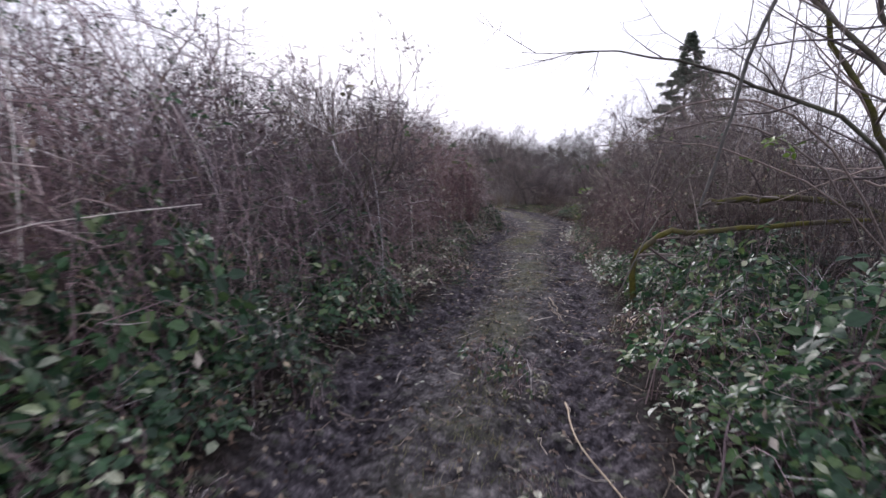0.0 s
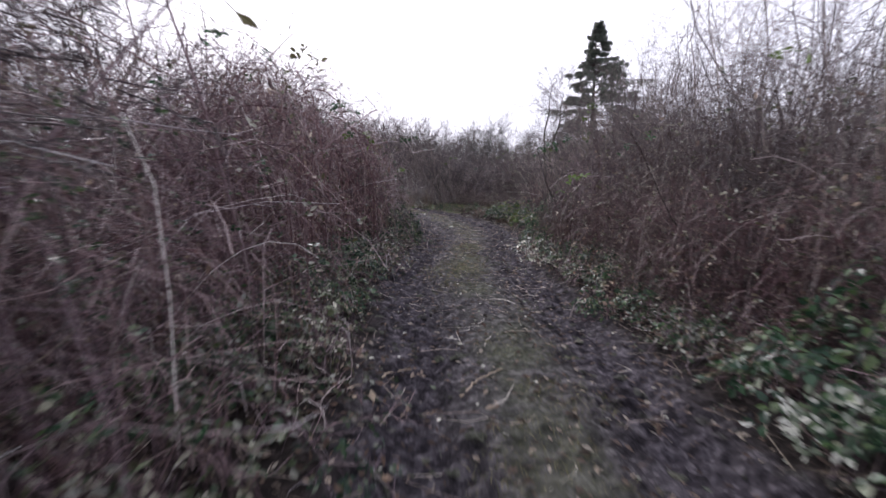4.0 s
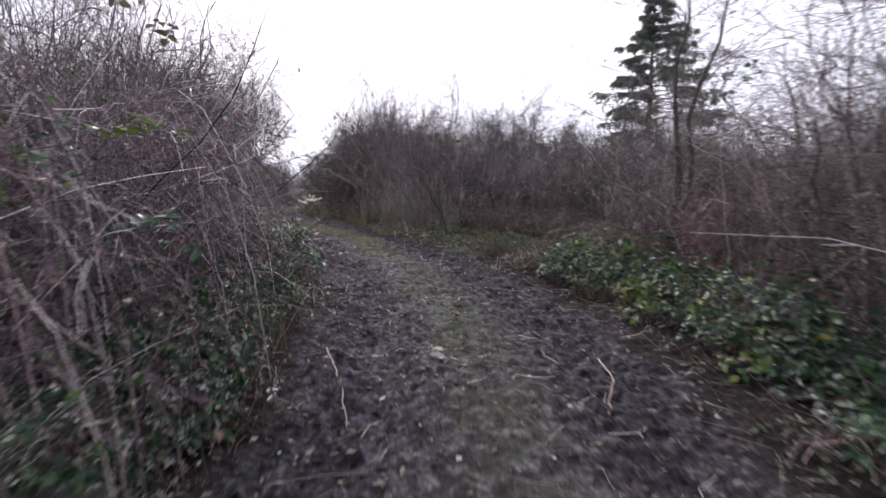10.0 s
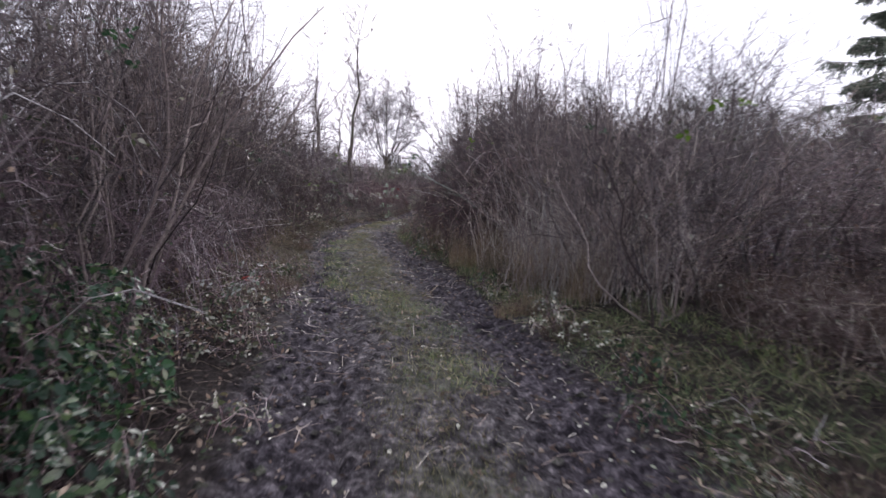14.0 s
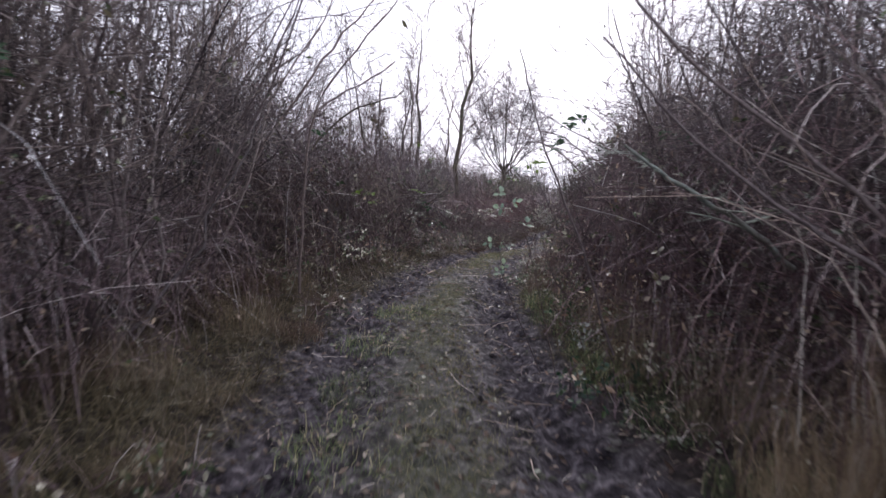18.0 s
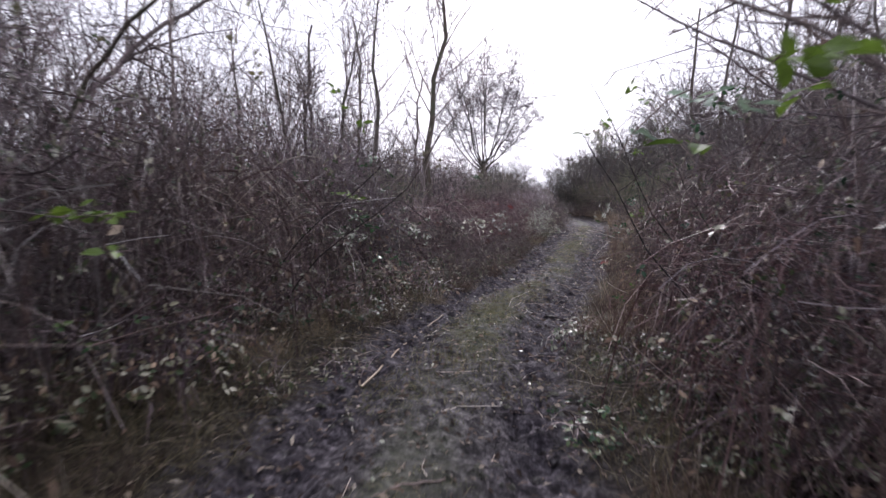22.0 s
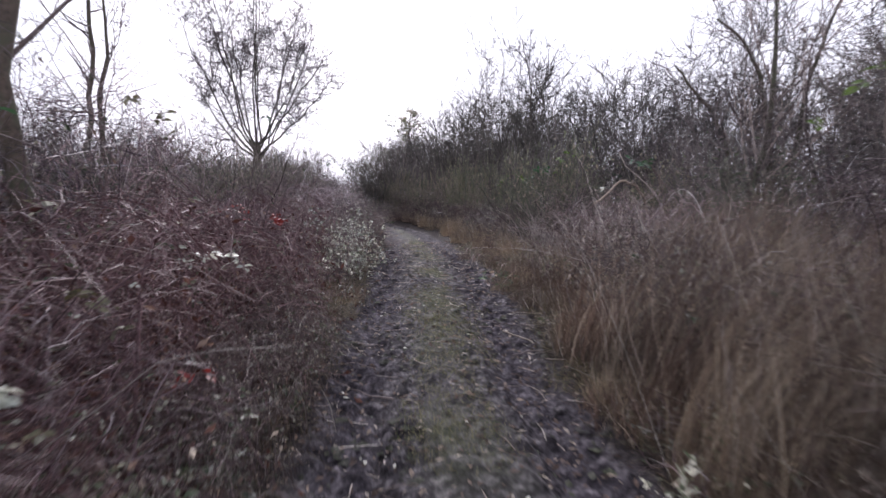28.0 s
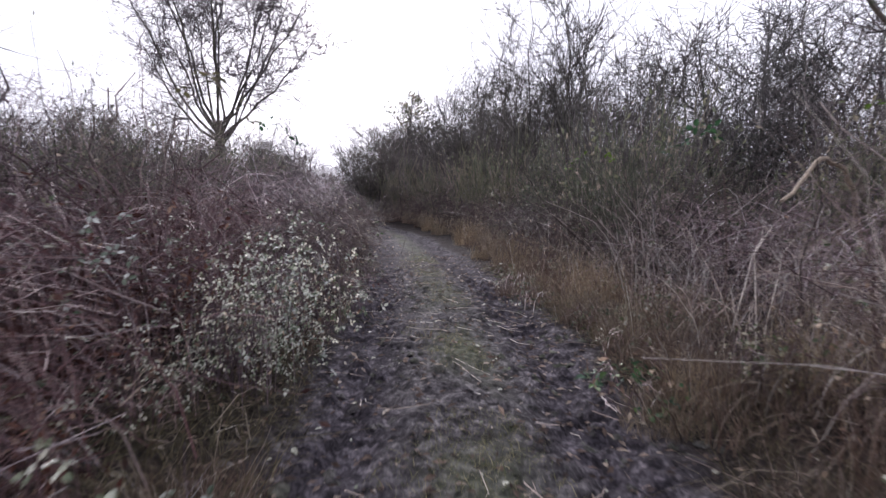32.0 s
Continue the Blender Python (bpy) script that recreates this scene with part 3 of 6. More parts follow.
def stalk_clump(label, mat, n=74, radius=0.8, height=2.6, lean=0.27, r=0.0045, n_twig=520, twig_mat=None):
    th = empty("stalk_clump", label, "stalks", "clumps of dry stalks")
    a, q = rng.uniform(0, 2 * np.pi, n), radius * np.sqrt(rng.uniform(0, 1, n))
    base = np.stack([q * np.cos(a), q * np.sin(a), np.full(n, -0.05)], 1)
    H = height * (0.25 + 0.85 * rng.uniform(0, 1, n) ** 1.4)
    t = np.linspace(0, 1, 7)
    way = rng.normal(0, lean, (n, 3)) * [1, 1, 0]
    droop = 0.35 * rng.uniform(0, 1, n) ** 2
    P = base[:, None] + way[:, None] * (H[:, None] * t[None] ** 1.3)[..., None]
    P[..., 2] += H[:, None] * (t[None] - droop[:, None] * t[None] ** 3)
    P[..., :2] += (way[:, :2] * (H * droop * 1.6)[:, None])[:, None] * (t**3)[None, :, None]
    P += np.cumsum(rng.normal(0, 0.07, P.shape), axis=1) * t[None, :, None]
    link_mesh("stalk", *join(tube_mesh(P, taper(P, r, r * 0.35), 3)), mat, th, kind="stuff")
    C, D = along(P, n_twig)
    C2 = C[C[:, 2] > height * 0.25]
    D2 = D[C[:, 2] > height * 0.25]
    link_mesh("twig", *join(tube_mesh(w := twigs(C2, D2, 0.28, 0.7, 0.4), taper(w, 0.0022, 0.0009), 3)), twig_mat or mat, th, kind="stuff")
    return th


def grow(stems, levels, wob=0.1, least=0.003, thin=1.0):
    """Branches level by level. stems: (m, n, 3) lines and (m,) base radii. Yields each level's lines and radii."""
    P, R = stems
    out = [(P, R)]
    for count, ratio, spread, up in levels:
        m, n, _ = P.shape
        total = m * count
        i = np.repeat(np.arange(m), count)
        t = rng.uniform(0.22, 0.98, total) * (n - 1.001)
        j = t.astype(int)
        f = (t - j)[:, None]
        C = P[i, j] * (1 - f) + P[i, j + 1] * f
        D = unit(P[i, j + 1] - P[i, j])
        L = np.linalg.norm(P[i, -1] - P[i, 0], axis=1) * ratio * rng.uniform(0.5, 1.15, total) * (1.15 - 0.55 * t / (n - 1))
        W = unit(0.6 * D + spread * ball(total) + [0, 0, up])
        s = np.linspace(0, 1, 4)
        Q = C[:, None] + W[:, None] * (L[:, None] * s)[..., None]
        Q[..., 2] += (L * up * 0.35)[:, None] * s**2
        Q += np.cumsum(rng.normal(0, wob, Q.shape) * (L * 0.25)[:, None, None], axis=1) * (s > 0)[None, :, None]
        Rn = R[i] * (1 - 0.75 * t / (n - 1)) * rng.uniform(0.45, 0.68, total) * thin
        P, R = Q, np.maximum(Rn, least)
        out.append((P, R))
    return out


def woody(th, name, levels, mat, sides=(6, 5, 4, 3, 3), tip=0.35):
    pairs = []
    for k, (P, R) in enumerate(levels):
        n = P.shape[1]
        rad = R[:, None] * np.linspace(1, tip if k else 0.3, n)[None]
        pairs.append(tube_mesh(P, rad, sides[min(k, len(sides) - 1)]))
    return link_mesh(name, *join(*pairs), mat, th, kind="stuff", smooth=True)


def stem_lines(n, radius, height, lean, pts=8, wob=0.11):
    a = rng.uniform(0, 2 * np.pi, n)
    base = np.stack([radius * np.cos(a), radius * np.sin(a), np.full(n, -0.1)], 1) * rng.uniform(0.2, 1, (n, 1)) ** [1, 1, 0]
    H = height * rng.uniform(0.6, 1.05, n)
    way = np.stack([np.cos(a), np.sin(a), np.zeros(n)], 1) * lean * rng.uniform(0.2, 1.2, (n, 1)) + rng.normal(0, 0.06, (n, 3)) * [1, 1, 0]
    t = np.linspace(0, 1, pts)
    P = base[:, None] + way[:, None] * (H[:, None] * t)[..., None]
    P[..., 2] += H[:, None] * t
    return P + np.cumsum(rng.normal(0, wob * height / pts, P.shape), axis=1) * (t > 0)[None, :, None] * [1, 1, 0.3]


def bare_shrub(label, height=3.6, stems=9, lean=0.32, mat=None, kids=6, dead=120, r=0.016, grandkids=6, least=0.003, group="bare shrubs beside the path", name="bare_shrub", category="shrub", bend=0.2, wob=0.3, crown=0.15, rise=0.12):
    th = empty(name, label, category, group)
    P = stem_lines(stems, 0.3, height, lean, 9, bend)
    P[..., 2] *= 1 - crown * np.clip(np.hypot(P[:, -1, 0], P[:, -1, 1]) / (lean * height), 0, 1)[:, None] ** 2
    lv = grow((P, np.full(stems, r) * rng.uniform(0.6, 1.2, stems)), [(kids, 0.46, 0.9, rise), (grandkids, 0.55, 0.95, rise / 3)], wob, least)
    stem = woody(th, "stem", lv[:1], mat or M_BARK, (5,))
    woody(stem, "branch", lv[1:], mat or M_BARK, (3, 3))
    if dead:
        C, D = along(lv[2][0], dead)
        link_mesh("dead_leaf", *leaf_mesh(C, ball(dead) - [0, 0, 0.8], ball(dead), rng.uniform(0.025, 0.06, dead), False), M_SPARSE, th, kind="stuff")
    return th


def bare_tree(label, height=9.0, lean=(0.0, 0.0), r=0.13, levels=((13, 0.4, 0.6, 0.4), (9, 0.5, 0.65, 0.2), (5, 0.5, 0.7, 0.1)), forks=1, least=0.0085, spread=0.16):
    th = empty("bare_tree", label, "tree", "bare trees behind the thickets")
    t = np.linspace(0, 1, 9)
    P = np.zeros((forks, 9, 3))
    for k in range(forks):
        a = rng.uniform(0, 2 * np.pi)
        P[k, :, 0] = (lean[0] * t + (spread * math.cos(a) * t if forks > 1 else 0)) * height
        P[k, :, 1] = (lean[1] * t + (spread * math.sin(a) * t if forks > 1 else 0)) * height
        P[k, :, 2] = height * t * (1 - 0.1 * k) - 0.15
    P += np.cumsum(rng.normal(0, 0.012 * height, P.shape), axis=1) * (t > 0)[None, :, None] * [1, 1, 0]
    lv = grow((P, np.full(forks, r)), levels, 0.16, least, 0.72)
    trunk = link_mesh("trunk", *join(tube_mesh(P, np.full((forks, 1), r) * (1.25 * (1 - t) ** 0.8 + 0.06)[None], 9)), M_TRUNK, th, smooth=True)
    woody(trunk, "branch", lv[1:], M_BARK, (6, 4, 3, 3))
    return th


def vase_tree(label, height=9.5, fork=2.9, limbs=15, width=3.5, r=0.17):
    """A trunk that parts into rising limbs round a leader, with an oval crown of fine twigs."""
    th = empty("bare_tree", label, "tree", "bare trees behind the thickets")
    t = np.linspace(0, 1, 7)
    T = np.zeros((1, 7, 3))
    T[0, :, 2] = (fork + 0.2) * t - 0.15
    T[0, :, 0] = 0.12 * np.sin(2.5 * t)
    link_mesh("trunk", *join(tube_mesh(T, (r * (1.25 - 0.35 * t))[None], 10)), M_TRUNK, th, smooth=True)
    u = np.linspace(-1, 1, limbs) + rng.normal(0, 0.06, limbs)
    depth = np.sqrt(np.clip(1 - u**2, 0, 1)) * np.where(np.arange(limbs) % 2, 0.8, -0.8) * rng.uniform(0.4, 1, limbs)
    top = height * (1.0 - 0.36 * np.abs(u) ** 2.2) * rng.uniform(0.94, 1.03, limbs)
    s = np.linspace(0, 1, 9)
    P = np.zeros((limbs, 9, 3))
    P[..., 0] = T[0, -1, 0] + (width * u)[:, None] * s**0.75
    P[..., 1] = (width * depth)[:, None] * s**0.75
    P[..., 2] = (fork - 0.9 * rng.uniform(0, 1, limbs))[:, None] + (top - fork)[:, None] * s
    P += np.cumsum(rng.normal(0, 0.08, P.shape), axis=1) * (s > 0)[None, :, None] * [1, 1, 0.3]
    lv = grow((P, np.full(limbs, r * 0.25)), [(18, 0.34, 0.75, 0.1), (12, 0.6, 0.8, 0.06), (3, 0.6, 0.7, 0.05)], 0.2, 0.0075, 0.9)
    limb = woody(th, "limb", lv[:1], M_TRUNK, (7,), 0.3)
    woody(limb, "branch", lv[1:], M_BARK, (4, 3, 3))
    return th


def broom_bush(label, height=2.2, n=620):
    th = empty("broom_bush", label, "shrub", "evergreen bushes behind the thickets")
    P = stem_lines(14, 0.25, height * 0.8, 0.45)
    stem = woody(th, "stem", [(P, np.full(14, 0.012))], M_BARK, (4, 3))
    C, D = along(P, n)
    w = twigs(C + rng.normal(0, 0.16, C.shape), D, height * 0.24, 0.6, 0.9)
    link_mesh("green_twig", *join(tube_mesh(w, taper(w, 0.005, 0.002), 3)), M_BROOM_HAZED, stem, kind="stuff")
    C, D = along(w, n)
    link_mesh("leaf", *leaf_mesh(C + rng.normal(0, 0.06, C.shape), ball(n) + [0, 0, 0.8], ball(n), rng.uniform(0.04, 0.11, n), False), M_BROOM_HAZED, th, kind="stuff")
    return th


def spruce(label, height=17.1, spread=19.0):
    """A tall uneven spruce: bare trunk showing between drooping limbs, each with hanging needled branchlets."""
    th = empty("spruce", label, "tree")
    t = np.linspace(0, 1, 12)
    P = np.zeros((1, 12, 3))
    P[0, :, 2] = height * t - 0.2
    P[0, :, 0] = 0.14 * np.sin(5 * t)
    link_mesh("trunk", *join(tube_mesh(P, (0.3 * (1 - t) + 0.02)[None], 9)), M_TRUNK, th, smooth=True)
    limbs, z = [], 2.0
    s = np.linspace(0, 1, 7)
    while z < height - 0.12:
        f = 1 - z / height
        tier = 0.7 + 0.3 * math.sin(z * 2.6) * math.sin(z * 0.9 + 1)
        for a in rng.uniform(0, 2 * np.pi) + np.arange(4) * 1.57 + rng.normal(0, 0.35, 4):
            L = (spread * f**1.2 * rng.uniform(0.45, 1.05) * tier + 0.12 + 0.25 * min(1, 4 * f)) * (0.8 + 0.3 * math.cos(a))
            q = np.zeros((7, 3))
            q[:, 0], q[:, 1] = math.cos(a) * L * s, math.sin(a) * L * s
            q[:, 2] = z + rng.normal(0, 0.12) + L * ((0.45 * (1 - f) + rng.uniform(-0.05, 0.25)) * s - 0.55 * s**2 + 0.28 * s**3)
            limbs.append(q)
        z += rng.uniform(0.28, 0.62) * (0.6 + 0.6 * f)
    Q = np.array(limbs)
    woody(th, "limb", [(Q, np.full(len(Q), 0.045))], M_TRUNK, (4,))
    m, count = len(Q), 32
    i, at = np.repeat(np.arange(m), count), rng.uniform(0.22, 1.0, m * count) ** 0.75 * 5.999
    j = at.astype(int)
    C = Q[i, j] + (Q[i, j + 1] - Q[i, j]) * (at - j)[:, None]
    D = unit(Q[i, j + 1] - Q[i, j])
    L = np.linalg.norm(Q[i, -1] - Q[i, 0], axis=1) * 0.26 * (1.25 - at / 6) * rng.uniform(0.4, 1.2, len(i)) + 0.12
    side = unit(np.cross(D, [0, 0, 1.0])) * rng.choice([-1, 1], (len(i), 1))
    k = np.linspace(0, 1, 5)
    B = C[:, None] + (0.6 * D + side * rng.uniform(0.1, 1, (len(i), 1)))[:, None] * (L[:, None] * k)[..., None]
    B[..., 2] -= (L * rng.uniform(0.2, 1.0, len(i)))[:, None] * k**1.7
    woody(th, "branchlet", [(B, np.full(len(B), 0.012))], M_TRUNK, (3,))
    C, D = along(B, 100000)
    w = unit(D * 0.9 + ball(len(C)) * 0.75 + [0, 0, -0.25])
    link_mesh("needle", *leaf_mesh(C, w, ball(len(C)), rng.uniform(0.12, 0.36, len(C)), False, 0.45), M_NEEDLE_HAZED, th, kind="stuff")
    return th


def evergreen(label, height=8.0, width=3.3):
    """A small pointed evergreen with a loose, uneven outline."""
    th = empty("evergreen_tree", label, "tree")
    t = np.linspace(0, 1, 8)
    T = np.zeros((1, 8, 3))
    T[0, :, 2] = height * t - 0.15
    link_mesh("trunk", *join(tube_mesh(T, (0.16 * (1 - t) + 0.015)[None], 8)), M_TRUNK, th, smooth=True)
    n = 130
    z = height * (0.06 + 0.9 * rng.uniform(0, 1, n) ** 1.6)
    a = rng.uniform(0, 2 * np.pi, n)
    L = width * (1 - z / height) ** 0.55 * rng.uniform(0.45, 1.1, n) + 0.2
    s = np.linspace(0, 1, 5)
    Q = np.stack([np.cos(a)[:, None] * L[:, None] * s, np.sin(a)[:, None] * L[:, None] * s, z[:, None] + (L * 0.5)[:, None] * s**1.4], -1)
    woody(th, "limb", [(Q, np.full(n, 0.02))], M_TRUNK, (3,))
    C, D = along(Q, 4200)
    link_mesh("leaf", *leaf_mesh(C + rng.normal(0, 0.14, C.shape), D + ball(len(C)), ball(len(C)), rng.uniform(0.1, 0.3, len(C)), False), M_BROOM_HAZED, th, kind="stuff")
    return th


# ---- stock of plants and placing ----
STOCK, USED = {}, {}


def put(kind, x, y, turn=None, wide=1.0, tall=1.0, sink=0.02):
    """Sets one plant of that kind on the ground; the variants come round in turn."""
    variants = STOCK[kind]
    k = USED.get(kind, 0)
    USED[kind] = k + 1
    z = float(ground_z(x, y)) - sink
    m = Matrix.LocRotScale((x, y, z), Euler((0, 0, rng.uniform(0, 6.28) if turn is None else radians(turn))), (wide, wide, tall))
    ob = variants[k % len(variants)]
    if k < len(variants):
        ob.matrix_basis = m
        return ob
    s = ob.scale.copy()
    return copy_thing(ob, m @ Matrix.Diagonal((1 / s[0], 1 / s[1], 1 / s[2], 1)))


STOCK["green"] = [leafy_bramble("dark green leafy bramble mound beside the muddy path", M_GREEN, 210 + 25 * i, 0.75, size=0.082) for i in range(4)]
STOCK["lime"] = [leafy_bramble("yellow-green leafy bramble at the edge of the path", M_LIME, 170, 0.6, size=0.085) for i in range(2)]
STOCK["pale"] = [leafy_bramble("bramble with pale leaf undersides on brown canes, whitened for sun glints", M_PALE_GLINT, 190, 0.95, 0.6, 0.038, 220) for i in range(2)]
STOCK["sparse"] = [leafy_bramble("sparse half-dead bramble with mixed leaves beside the path", M_SPARSE, 120, 0.6, 0.62, 0.05, 240) for i in range(3)]
STOCK["sprig"] = [leafy_bramble(lab, m, 34, 0.24, 0.3, 0.045, 30, 9) for lab, m in (("small bramble sprig creeping onto the path", M_GREEN), ("small withered bramble sprig at the edge of the path", M_SPARSE), ("small bramble sprig with pale leaves at the edge of the path", M_PALE_GLINT), ("small withered bramble sprig at the edge of the path", M_SPARSE))]
STOCK["brown"] = [cane_bramble("tall brown tangle of arching bramble canes", M_CANE, M_SPARSE, reach=1.7, upright=0.05) for i in range(4)]
# near thickets take darker canes for deep shade, those behind paler M_CANE for haze
STOCK["nearbrown"] = [cane_bramble("dark wine-brown tangle of bramble canes at the edge of the path", M_CANE_ROSE, M_SPARSE, 100, 1.6, 0.55, 56, 440, 420, 1.05, 0.0) for i in range(3)]
STOCK["greencane"] = [cane_bramble("tall leafy bramble thicket with green leaves on brown canes", M_CANE, M_GREEN, 330, 2.3, 0.85, 70, 360, 200, 1.6, 0.1) for i in range(2)]
STOCK["red"] = [cane_bramble("low reddish-brown tangle of bramble canes", M_CANE_RED, M_SPARSE, 60, 1.1, 0.8, 90, 520, 420, 1.1, 0.1) for i in range(3)]
STOCK["rose"] = [cane_bramble("low rose-brown tangle of bramble canes with russet dead leaves", M_CANE_ROSE, M_SPARSE, 90, 1.1, 0.8, 80, 420, 1100, 1.1, 0.1, M_RUSSET) for i in range(2)]
STOCK["upright"] = [cane_bramble("reddish-brown upright canes and dead leaves", M_CANE_RED, M_SPARSE, 60, 1.9, 0.75, 95, 560, 380, 0.7, 0.55) for i in range(3)]
STOCK["stalk"] = [stalk_clump("tall grey-tan dry stalks standing close together", M_STALK) for i in range(3)]
STOCK["shrub"] = [bare_shrub("leafless grey-brown shrub with many fine twigs", 3.4, 9, 0.42, None, 7, 40, 0.016, 7) for i in range(4)]
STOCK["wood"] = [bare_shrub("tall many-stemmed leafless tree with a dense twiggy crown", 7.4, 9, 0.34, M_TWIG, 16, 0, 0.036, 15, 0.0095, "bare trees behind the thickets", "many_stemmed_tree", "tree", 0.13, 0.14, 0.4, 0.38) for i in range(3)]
STOCK["tallshrub"] = [bare_shrub("tall leafless shrub with grey branches", 5.2, 8, 0.34, None, 12, 16, 0.024, 10, 0.0034) for i in range(3)]
STOCK["grass"] = [grass_tuft("pale dry grass tuft", M_GRASS) for i in range(3)]
STOCK["tallgrass"] = [grass_tuft("tall leaning tan dry grass", M_TALL if i else M_RUST, 380, 0.5, 1.5, 0.5, 0.0042, (0.3, -0.1)) for i in range(2)]
STOCK["rust"] = [grass_tuft("rust-brown dead bracken and grass", M_RUST, 460, 0.5, 0.75, 0.9, 0.004) for i in range(3)]
STOCK["greengrass"] = [grass_tuft("low green grass with pale dead blades", M_LAWN, 520, 0.55, 0.24, 1.1, 0.0028) for i in range(2)]
STOCK["nearstalk"] = [stalk_clump("thick grey-tan dry stalks beside the path", M_STALK, 24, 0.55, 2.5, 0.24, 0.0075, 170, M_BARK) for i in range(3)]
STOCK["lean"] = [bare_shrub("dead bare branches leaning through the thicket", 2.4, 4, 0.6, M_DEADWOOD, 6, 40, 0.009, 6, 0.0022, "dead branches in the thickets", "dead_branch", "branch") for i in range(4)]
STOCK["broom"] = [broom_bush("dark green broom bush with fine twigs, paled for haze") for i in range(2)]
STOCK["tree"] = [bare_tree("slender leafless tree with a grey trunk", 8.5, r=0.075), bare_tree("leafless tree with forked grey stems", 8.0, r=0.06, forks=3), bare_tree("leafless tree with dense fine twigs", 7.5, r=0.07)]

